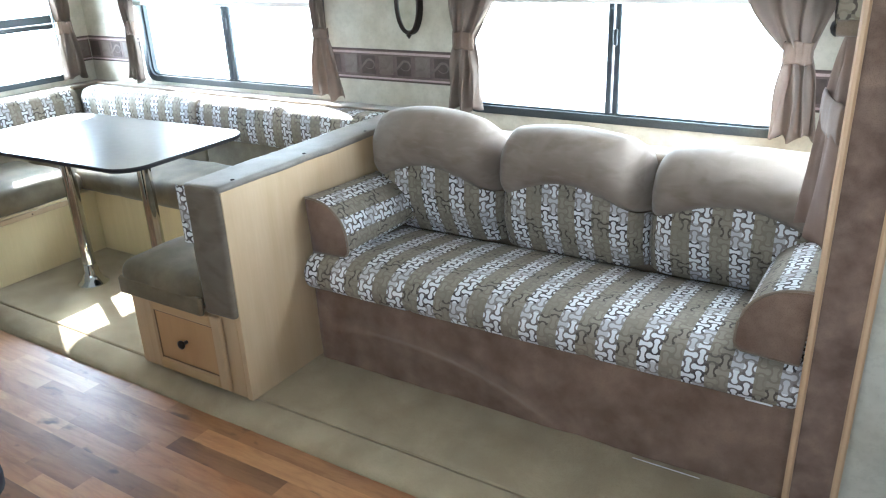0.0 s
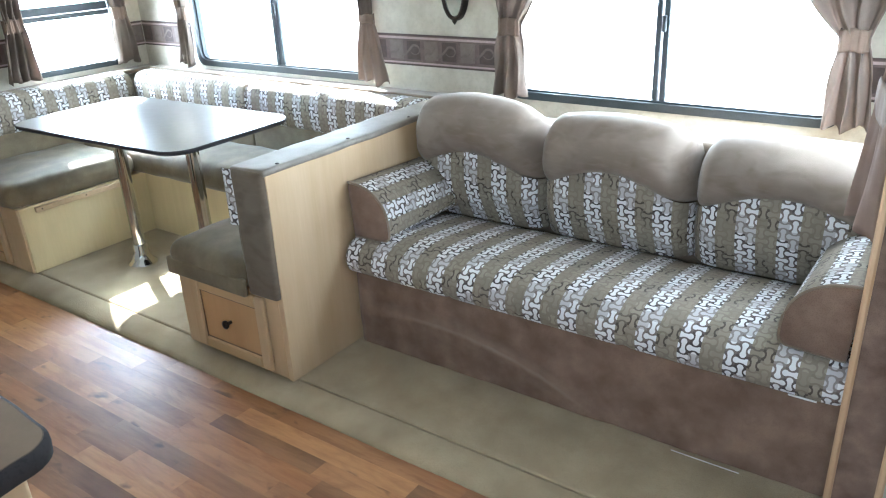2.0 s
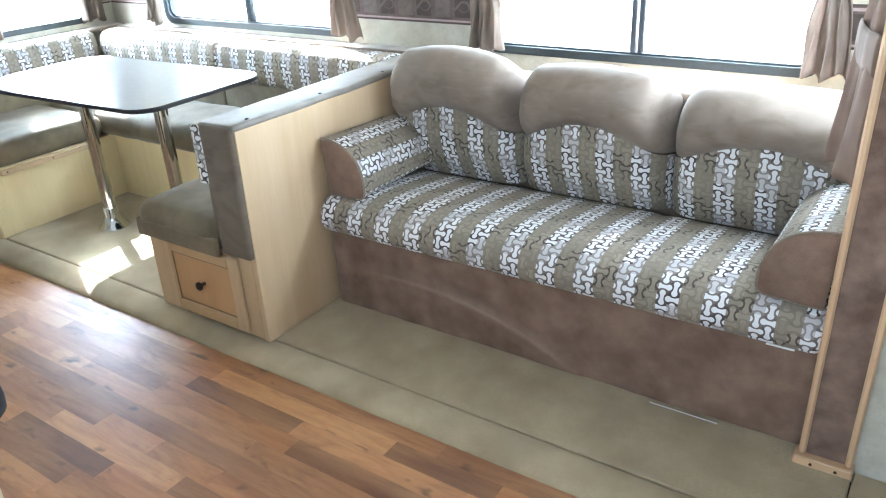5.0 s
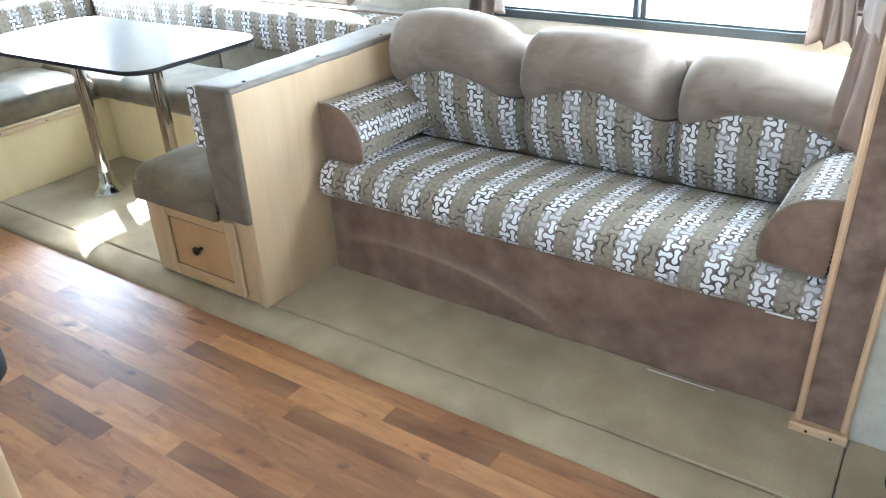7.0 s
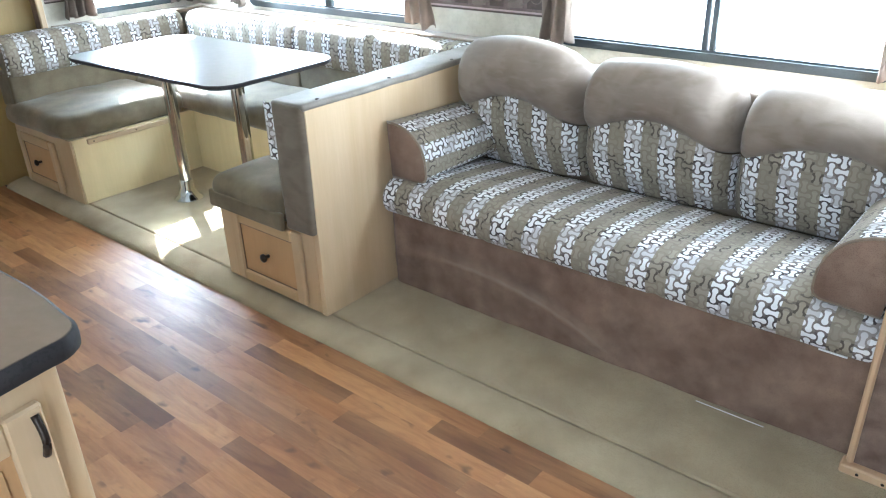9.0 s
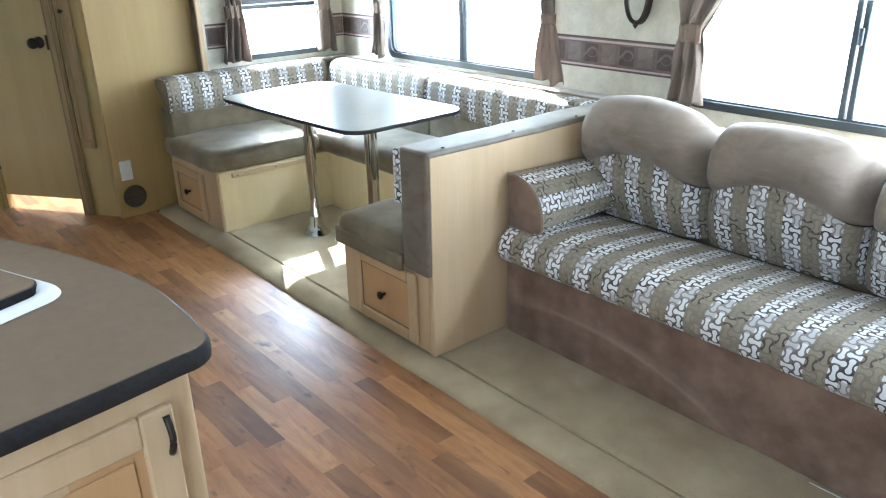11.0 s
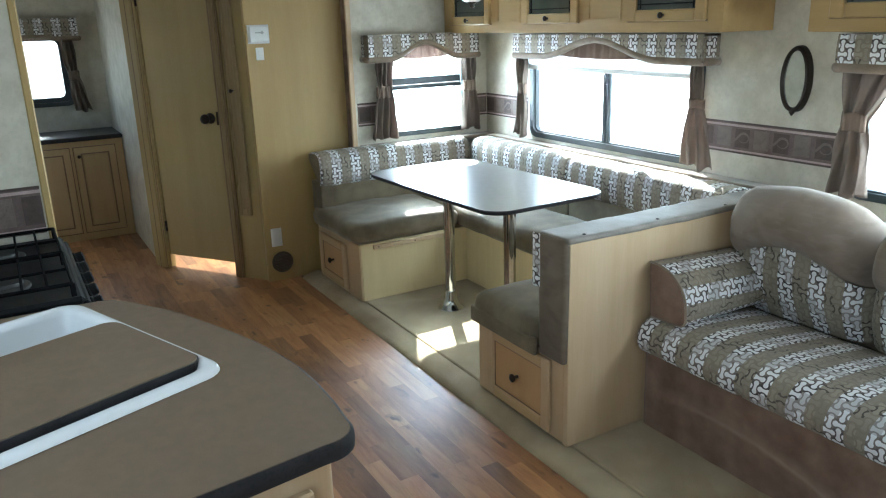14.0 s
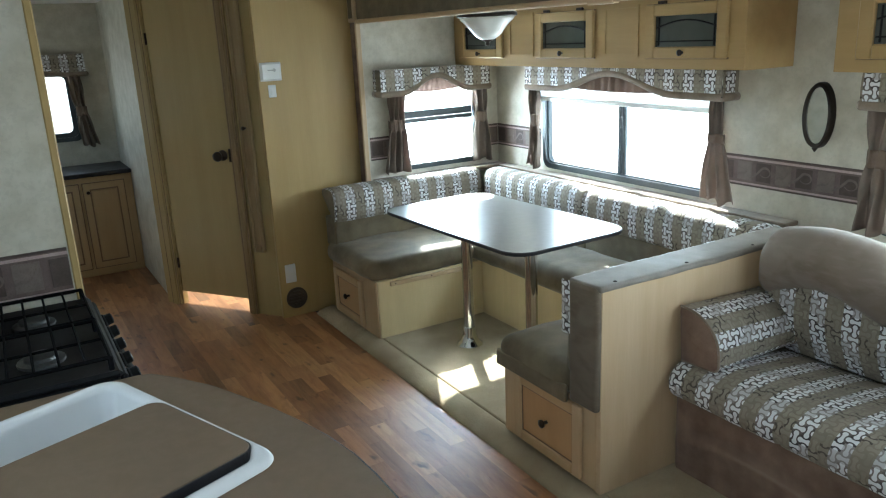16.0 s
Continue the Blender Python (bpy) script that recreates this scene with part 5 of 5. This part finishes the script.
cushions = "dinette cushions"
single("seat_cushion", Geo().pillow(-2.43, -1.79, -0.03, 0.655, 0.354, 0.464, 0.044, 16, (0.004, 0.010, 0.022), 0.009), DARKSUEDE, "taupe suede bench seat cushion with a sun patch", "cushion", cushions, True)
single("seat_cushion", Geo().pillow(-2.43, -0.20, 0.66, 1.06, 0.354, 0.470, 0.042, 24, (0.004, 0.006, 0.022), 0.010), DARKSUEDE, "long taupe suede bench cushion under the window", "cushion", cushions, True)
single("seat_cushion", Geo().pillow(-0.585, -0.165, -0.032, 0.655, 0.352, 0.458, 0.044, 16, (0.004, 0.006, 0.026), 0.009), DARKSUEDE, "taupe suede bench seat cushion by the partition", "cushion", cushions, True)


def backrest(x0, x1, y0, y1, label, face, long_axis, z0=0.44, z1=0.795, split=0.60):
    """Bench back: plain suede below, a padded band of bone-pattern cloth wrapped over the top."""
    t = thing("bench_cushion", ((x0 + x1) / 2, (y0 + y1) / 2, z0), label, "cushion", "dinette backs")
    part("lower", Geo().pillow(x0 + (0.012 if face[0] < 0 else 0), x1 - (0.012 if face[0] > 0 else 0), y0 + (0.012 if face[1] < 0 else 0), y1, z0, split + 0.02, 0.012, 6, sag=0.003), DARKSUEDE, t, "plain taupe suede lower part", True)
    depth = (x1 - x0) if face[0] else (y1 - y0)
    prof = [(0.012, split), (0.0, split + 0.012), (-0.006, split + 0.05), (-0.008, split + 0.10), (-0.004, z1 - 0.05), (0.006, z1 - 0.022), (0.026, z1 - 0.004), (0.06, z1 + 0.002), (depth * 0.75, z1), (depth - 0.004, z1 - 0.008), (depth, z1 - 0.05)]
    arcs = [0]
    for a, b in zip(prof, prof[1:]):
        arcs.append(arcs[-1] + math.hypot(a[0] - b[0], a[1] - b[1]))
    l0, l1 = (y0, y1) if long_axis == "y" else (x0, x1)
    m = int((l1 - l0) / 0.0125)
    rows, uvs = [], []
    for i in range(m + 1):
        l = l0 + (l1 - l0) * i / m
        endr = max(0, 1 - min(l - l0, l1 - l) / 0.025)
        row = []
        for d, z in prof:
            dd = d + 0.012 * endr ** 2 + 0.003 * noise.noise((l * 9, z * 11, 4)) + 0.0022 * noise.noise((l * 42, z * 20, 6))
            zz = z - (0.010 * endr ** 2 if z > z1 - 0.03 else 0) + 0.003 * noise.noise((l * 11, d * 15, 8)) + 0.0026 * noise.noise((l * 48, d * 22, 9))
            if face[0] > 0:
                p = (x1 - dd, l, zz)
            elif face[0] < 0:
                p = (x0 + dd, l, zz)
            else:
                p = (l, y0 + dd, zz)
            row.append(p)
        rows.append(row)
        uvs.append([((l + 1.635) * 1.05 + 0.0155 if long_axis == "x" else l - 0.4555, a) for a in arcs])
    part("upper", Geo().sheet(rows, uvs), FABRIC, t, "bone-pattern cloth band", True)
    for row in (rows[0], rows[-1]):
        part("end_cap", Geo().add(row, [tuple(range(len(row)))]), DARKSUEDE, t)
    return t


backrest(-2.455, -2.285, -0.005, 1.04, "taupe suede bench back with bone-pattern band", (1, 0), "y")
backrest(-2.285, -1.30, 1.045, 1.20, "long bench back under the window with bone-pattern band", (0, -1), "x")
backrest(-1.296, -0.20, 1.045, 1.20, "long bench back under the window with bone-pattern band", (0, -1), "x")
east = backrest(-0.200, -0.130, 0.006, 1.04, "bench back against the partition with bone-pattern band", (-1, 0), "y", z1=0.806)
# suede wrap over the open end of the bench back, running down to the seat
wrap = Geo().pillow(-0.150, -0.003, -0.022, 0.02, 0.345, 0.806, 0.016, 8, sag=0.002)
part("end_wrap", wrap, ENDSUEDE, part_wall, "taupe suede wrap on the partition end", True)
rows, uvs = [], []
for i in range(9):
    x = -0.200 + 0.052 * i / 8
    rows.append([(x, -0.004 - 0.012 * math.sin(math.pi * min(1, i / 8 + 0.15) / 1.15), 0.60 + 0.200 * j / 6) for j in range(7)])
    uvs.append([(x + 0.1845, 0.200 * j / 6) for j in range(7)])
part("front_band", Geo().sheet(rows, uvs), FABRIC, east, "bone-pattern cloth turned round the end", True)
single("seat_flap", Geo().pillow(-0.585, -0.15, -0.040, -0.018, 0.335, 0.405, 0.010, 6, sag=0.002), DARKSUEDE, "taupe suede flap under the bench seat", "upholstery", "", True)

# ---- table ----
table = thing("dinette_table", (-1.24, 0.435, DECK), "laminate dinette table with dark edging on two chrome legs", "table")
def table_turn(pts, a=radians(2.2), c=(-1.25, 0.43)):
    return [(c[0] + (x - c[0]) * math.cos(a) - (y - c[1]) * math.sin(a), c[1] + (x - c[0]) * math.sin(a) + (y - c[1]) * math.cos(a)) for x, y in pts]


outline = table_turn(rounded(-1.866, -0.670, 0.106, 0.785, 0.115, 8))
part("tabletop", Geo().slab(outline, 0.7315, 0.7455, 0.002), TABLETOP, table, "glossy brown laminate top")
rim = [[(x, y, z) for x, y in table_turn(rounded(-1.866 - e, -0.670 + e, 0.106 - e, 0.785 + e, 0.115 + e, 8))] for e, z in ((-0.001, 0.7305), (0.0015, 0.732), (0.002, 0.7375), (0.0015, 0.743), (-0.001, 0.746))]
part("edging", Geo().sheet([r + [r[0]] for r in rim]), EDGING, table, "dark plastic edging", True)
part("underside", Geo().slab(inset(outline, 0.006), 0.7265, 0.7310), EDGING, table)
for lx, ly in ((-1.455, 0.38), (-0.895, 0.38)):
    leg = part("leg", Geo().lathe((lx, ly, 0), [(0.029, 0.10), (0.029, 0.71)], 24), CHROME, table, "chrome tube leg", True)
    smoothed(leg)
    smoothed(part("leg_socket", Geo().lathe((lx, ly, 0), [(0.072, DECK), (0.070, DECK + 0.005), (0.050, DECK + 0.02), (0.036, DECK + 0.06), (0.033, DECK + 0.095), (0.0305, DECK + 0.10)], 28), CHROME, leg, "flared chrome floor socket", True))
    smoothed(part("top_plate", Geo().lathe((lx, ly, 0), [(0.034, 0.67), (0.05, 0.70), (0.075, 0.7260)], 24), CHROME, leg, "", True))

# ---- kitchen counter with sink, stove ----
cnt = thing("kitchen_counter", (0.3, -1.7, FLOOR), "rounded brown laminate kitchen counter on maple cabinets", "counter")
curve = [(0.985, YK + 0.002), (0.960, -1.55), (0.937, -1.36), (0.919, -1.24)]
for k in range(7):
    w = radians(5 + 80 * k / 6)
    curve.append((0.873 + 0.045 * math.cos(w), -1.226 + 0.045 * math.sin(w)))
ctrl = [(0.85, -1.180), (0.79, -1.175), (0.71, -1.174), (0.63, -1.178), (0.54, -1.193), (0.45, -1.217), (0.36, -1.247), (0.27, -1.283), (0.18, -1.322), (0.09, -1.378), (0.03, -1.425), (0.02, -1.455), (0.012, YK + 0.002)]
curve += ctrl
SO, SU, SV = Vector((0.576, -1.2893)), Vector((-0.934, -0.358)), Vector((0.358, -0.934))
SL, SW = 0.60, 0.50


def on_sink(a, b, z):
    p = SO + SU * a + SV * b
    return (p.x, p.y, z)


def holed_slab(outer, hole, z0, z1):
    """A slab over a plan outline with an opening through it."""
    flat = [Vector((x, y, 0)) for x, y in outer], [Vector((x, y, 0)) for x, y in hole]
    tris = mathutils.geometry.tessellate_polygon(flat)
    pts = [(x, y) for x, y in outer] + [(x, y) for x, y in hole]
    n, no = len(pts), len(outer)
    verts = [(x, y, z0) for x, y in pts] + [(x, y, z1) for x, y in pts]
    faces = [tuple(t) for t in tris] + [tuple(n + q for q in t) for t in tris]
    for s, e in ((0, no), (no, n)):
        for k in range(s, e):
            m = k + 1 if k + 1 < e else s
            faces.append((k, m, n + m, n + k))
    return Geo().add(verts, faces)


opening = [on_sink(a, b, 0)[:2] for a, b in rounded(0.034, SL - 0.020, 0.020, SW - 0.020, 0.04, 6)]
part("worktop", holed_slab(curve, opening, 0.880, 0.912), LAMINATE, cnt, "brown laminate worktop")


band = [inset(curve, e) for e in (-0.0015, -0.0055, -0.0065, -0.0055, 0.001)]
part("edge_band", Geo().sheet([[(x, y, z) for x, y in r] + [(r[0][0], r[0][1], z)] for r, z in zip(band, (0.879, 0.883, 0.895, 0.908, 0.9124))]), COUNTEREDGE, cnt, "dark rolled edge", True)
body = [(min(x, 0.021) if x < 0.08 else x, y) for x, y in inset(curve, 0.035)]
cab = Geo().slab(body, FLOOR, 0.755)
cab.sheet([[(x, y, z) for x, y in body] + [(body[0][0], body[0][1], z)] for z in (0.755, 0.8795)])
part("base_cabinet", cab, MAPLE, cnt, "maple base cabinet")
# end door of the base cabinet, facing the entry
e0, e1 = Vector((body[3][0], body[3][1])), Vector((body[0][0], body[0][1]))
ew = (e1 - e0).normalized()
en = Vector((-ew.y, ew.x))
if en.x < 0:
    en = -en


def on_end(a, b, d):
    p = e0 + ew * a + en * d
    return (p.x, p.y, b)


def end_box(a0, a1, d0, d1, z0, z1, c=0.004):
    k = Geo().box(a0, a1, d0, d1, z0, z1, c)
    return Geo().add([on_end(p[0], p[2], p[1]) for p in k.v], k.f)


cd = part("cabinet_door", end_box(0.05, 0.50, 0.001, 0.008, 0.12, 0.80), HONEY, cnt, "honey door panel")
for a0, a1, z0, z1 in ((0.014, 0.068, 0.09, 0.827), (0.47, 0.53, 0.09, 0.827), (0.068, 0.47, 0.772, 0.827), (0.068, 0.47, 0.09, 0.15)):
    part("door_rail", end_box(a0, a1, 0.001, 0.018, z0, z1), MAPLE, cd, "maple door rail")
part("door_rim", end_box(0.085, 0.452, 0.0085, 0.0125, 0.167, 0.755), HONEY, cd)
pull = [on_end(0.028, 0.745 + 0.068 * i / 10, 0.018 + 0.012 * math.sin(math.pi * i / 10)) for i in range(11)]
part("pull", Geo().tube(pull, 0.006, 8), BRONZE, cd, "dark bronze pull", True)

# sink, turned with the counter
sink = thing("sink", (0.35, -1.60, 0.907), "white drop-in sink with a brown laminate cover board", "sink")
prof = [(0.0, 0.9135), (0.003, 0.920), (0.009, 0.923), (0.018, 0.922), (0.024, 0.917), (0.027, 0.905), (0.045, 0.80), (0.07, 0.765)]
rings = []
for e, z in prof:
    lp = [on_sink(a, b, z) for a, b in rounded(e * 1.7, SL - e, e, SW - e, max(0.05 - e * 0.5, 0.02), 6)]
    rings.append(lp + [lp[0]])
part("basin", Geo().sheet(rings).add(rings[-1][:-1], [tuple(range(len(rings[-1]) - 1))]), SINKWHITE, sink, "white moulded basin and rim", True)
cover = [on_sink(a, b, 0)[:2] for a, b in rounded(0.062, 0.395, 0.016, SW - 0.030, 0.03, 5)]
part("cover_board", Geo().slab(cover, 0.912, 0.9275, 0.002), LAMINATE, sink, "brown laminate cover board")
part("cover_edge", Geo().slab(inset(cover, -0.003), 0.905, 0.925), EDGING, sink, "dark board edge")

stove = thing("stove", (-0.34, -1.75, FLOOR), "black gas stove with iron grates and front knobs", "stove")
part("oven_body", Geo().box(-0.675, -0.030, YK + 0.003, -1.485, FLOOR, 0.895, 0.006), BLACK, stove)
part("hob", Geo().box(-0.682, -0.026, YK + 0.003, -1.478, 0.896, 0.915, 0.008), BLACK, stove, "black enamel hob")
part("control_panel", Geo().box(-0.672, -0.032, -1.4845, -1.466, 0.80, 0.900, 0.006), BLACK, stove)
part("oven_door", Geo().box(-0.665, -0.04, -1.4845, -1.467, 0.20, 0.78, 0.006), BLACK, stove)
for i in range(5):
    kx = -0.56 + 0.115 * i
    k = part("knob", turned((kx, -1.468, 0.865), (0, 1, 0.25), [(0.021, 0.004), (0.021, 0.012), (0.017, 0.016), (0.016, 0.032), (0.010, 0.035)], 14), BLACK, stove, "black knob", True)
    smoothed(k, 35)
    smoothed(part("skirt", turned((kx, -1.467, 0.865), (0, 1, 0.25), [(0.025, 0), (0.025, 0.006), (0.020, 0.009)], 16), CHROME, k, "bright metal knob skirt", True), 35)
part("oven_handle", Geo().tube([(-0.60, -1.467, 0.755), (-0.60, -1.430, 0.765), (-0.30, -1.422, 0.768), (-0.06, -1.430, 0.765), (-0.06, -1.467, 0.755)], 0.010, 10), BLACK, stove, "black oven handle", True)
for i, (bx, by) in enumerate(((-0.50, -1.64), (-0.20, -1.64), (-0.35, -1.86))):
    b = part("burner", Geo().lathe((bx, by, 0), [(0.055, 0.915), (0.055, 0.922), (0.040, 0.926), (0.038, 0.934), (0.02, 0.937)], 20), BURNER, stove, "dull metal burner cap", True)
    smoothed(b, 30)
for x0, x1 in ((-0.665, -0.36), (-0.345, -0.045)):
    g = part("grate", Geo().tube([(x0, -1.50, 0.946), (x1, -1.50, 0.946), (x1, -1.98, 0.946), (x0, -1.98, 0.946), (x0, -1.50, 0.946)], 0.005, 6), IRON, stove, "black iron grate")
    for k in range(1, 9):
        yy = -1.50 - 0.48 * k / 9
        part("grate_bar", Geo().tube([(x0, yy, 0.948), (x1, yy, 0.948)], 0.0032, 6), IRON, g)
    part("grate_bar", Geo().tube([((x0 + x1) / 2, -1.50, 0.943), ((x0 + x1) / 2, -1.98, 0.943)], 0.0035, 6), IRON, g)
    for xx in (x0, x1):
        for yy in (-1.50, -1.98):
            part("grate_foot", Geo().box(xx - 0.006, xx + 0.006, yy - 0.006, yy + 0.006, 0.914, 0.947, 0.002), IRON, g)

# ---- hall end: dresser ----
dr = thing("dresser", (-4.6, -1.4, FLOOR), "built-in dresser with dark top and glazed wood doors", "dresser")
part("body", Geo().box(XREAR + 0.002, -4.36, YK + 0.002, -0.805, FLOOR, 0.742, 0.003), GLAZED, dr)
part("counter_top", Geo().box(XREAR + 0.002, -4.335, YK + 0.002, -0.803, 0.743, 0.775, 0.006), EDGING, dr, "dark laminate top")
for y0, y1 in ((-1.155, -0.868), (-1.46, -1.185), (-1.78, -1.49)):
    d = part("door", Geo().box(-4.359, -4.343, y0, y1, 0.045, 0.695, 0.004), GLAZED, dr, "glazed wood door")
    part("glaze_rim", Geo().ring_plate([(y0 - 0.006, 0.039), (y1 + 0.006, 0.039), (y1 + 0.006, 0.701), (y0 - 0.006, 0.701)], [(y0 + 0.004, 0.049), (y1 - 0.004, 0.049), (y1 - 0.004, 0.691), (y0 + 0.004, 0.691)], 0.001, 0.012, lambda a, b, q: (-4.36 + q, a, b)), GLAZE_SHADE, d, "dark glaze line")
    part("raised_panel", Geo().box(-4.3425, -4.335, y0 + 0.055, y1 - 0.055, 0.10, 0.64, 0.006), GLAZED, d)
    part("panel_line", Geo().ring_plate([(y0 + 0.043, 0.088), (y1 - 0.043, 0.088), (y1 - 0.043, 0.652), (y0 + 0.043, 0.652)], [(y0 + 0.053, 0.098), (y1 - 0.053, 0.098), (y1 - 0.053, 0.642), (y0 + 0.053, 0.642)], 0.001, 0.0025, lambda a, b, q: (-4.343 + q, a, b)), GLAZE_SHADE, d)
    part("knob", turned((-4.343, y0 + 0.03, 0.63), (1, 0, 0), [(0.006, 0), (0.006, 0.012), (0.013, 0.018), (0.012, 0.026), (0.004, 0.03)], 12), BRONZE, d, "dark knob", True)

# ---- small wall fittings ----
PX = -2.562
th = thing("thermostat", (PX + 0.01, -0.215, 1.43), "white wall thermostat with a small slide", "thermostat")
part("case", Geo().box(PX + 0.0005, PX + 0.026, -0.275, -0.158, 1.435, 1.530, 0.006), WHITE, th)
part("slot", Geo().box(PX + 0.0265, PX + 0.0275, -0.240, -0.190, 1.488, 1.495, 0.0003), GREY, th, "dark slide slot")
part("lever", Geo().box(PX + 0.0265, PX + 0.032, -0.205, -0.197, 1.482, 1.501, 0.001), GREY, th)
part("base_plate", Geo().box(PX + 0.0005, PX + 0.008, -0.280, -0.153, 1.430, 1.535, 0.003), WHITE, th)
sw = thing("light_switch", (PX + 0.006, -0.217, 1.335), "small white rocker switch on the panel", "switch")
part("plate", Geo().box(PX + 0.0005, PX + 0.008, -0.240, -0.194, 1.337, 1.408, 0.003), WHITE, sw)
part("rocker", Geo().box(PX + 0.0085, PX + 0.013, -0.227, -0.207, 1.352, 1.393, 0.002), WHITE, sw)
ol = thing("power_outlet", (PX + 0.006, -0.222, 0.20), "white power outlet low on the panel", "outlet")
part("plate", Geo().box(PX + 0.0005, PX + 0.008, -0.256, -0.188, 0.205, 0.322, 0.003), WHITE, ol)
for z in (0.235, 0.29):
    part("socket", Geo().box(PX + 0.0085, PX + 0.010, -0.236, -0.208, z - 0.016, z + 0.016, 0.0006), SHADE, ol)
vent = thing("floor_vent", (PX + 0.006, -0.197, 0.03), "round dark heating vent low on the panel", "vent")
part("rim", turned((PX + 0.001, -0.197, 0.099), (1, 0, 0), [(0.068, 0), (0.068, 0.006), (0.060, 0.010), (0.052, 0.006), (0.050, 0.002)], 28), VENTBROWN, vent, "dark round rim", True)
for i in range(5):
    zz = 0.099 + (i - 2) * 0.02
    hw = math.sqrt(max(0.0004, 0.05 ** 2 - ((i - 2) * 0.02) ** 2))
    part("slat", Geo().box(PX + 0.002, PX + 0.009, -0.197 - hw, -0.197 + hw, zz - 0.004, zz + 0.004, 0.001), VENTBROWN, vent)

# white cabinet end with a dark knob beside the fascia post
ent = thing("entertainment_cabinet", (2.5, 0.1, FLOOR), "white panelled cabinet beside the slide-out post", "cabinet")
part("side_panel", Geo().box(1.945, 2.6, -0.30, 0.20, FLOOR + 0.02, CEIL - 0.02, 0.004), WHITE, ent)
part("knob", turned((1.945, 0.12, 0.10), (-1, 0, 0), [(0.010, 0), (0.010, 0.012), (0.024, 0.018), (0.024, 0.030), (0.008, 0.036)], 16), BLACK, ent, "dark round knob", True)

# ---- wood floor: laminate strips ----
structure("subfloor", Geo().box(XREAR, 4.2, YK, YM + 0.06, FLOOR - 0.06, FLOOR - 0.0115, 0.001), EDGING, "dark floor bed under the strips", "floor")
floor = structure("floor", Geo().box(XREAR, 4.2, -0.072, -0.070, FLOOR - 0.011, FLOOR - 0.010, 0.0002), EDGING, "warm brown laminate strip floor", "floor")
rng = random.Random(4)
PW = 0.071
shapes = {}


def plank_mesh(length):
    if length not in shapes:
        k = Geo().box(0, length - 0.0001, 0, PW - 0.0001, -0.010, 0.0, 0.0002)
        shapes[length] = mesh_of("plank", k, PLANK)
    return shapes[length]


rest = Geo()
count = 0
y = -0.085 - PW
while y > YK - PW:
    x = XREAR - rng.random() * 0.5
    while x < 4.15:
        ln = rng.choice((0.26, 0.36, 0.48, 0.60, 0.74))
        near = y > -1.5 and -2.7 < x < 2.0 and count < 300
        if near:
            ob = new("plank", plank_mesh(ln))
            ob.location = (x, y, FLOOR)
            ob.parent = floor
            count += 1
        else:
            rest.box(max(x, XREAR), min(x + ln, 4.19) - 0.0001, max(y, YK), y + PW - 0.0001, FLOOR - 0.010, FLOOR, 0.0002)
        x += ln
    y -= PW
# floor of the bathroom seen under the door
for i in range(20):
    yy = -0.085 + i * PW
    if yy > YM:
        break
    x = XREAR
    while x < -2.62:
        ln = rng.choice((0.42, 0.60, 0.72))
        rest.box(x, min(x + ln, -2.62) - 0.0001, yy, yy + PW - 0.0001, FLOOR - 0.010, FLOOR, 0.0002)
        x += ln
rest_ob = new("plank_field", mesh_of("plank_field", rest, PLANK))
rest_ob.parent = floor
tagged(rest_ob, kind="stuff")
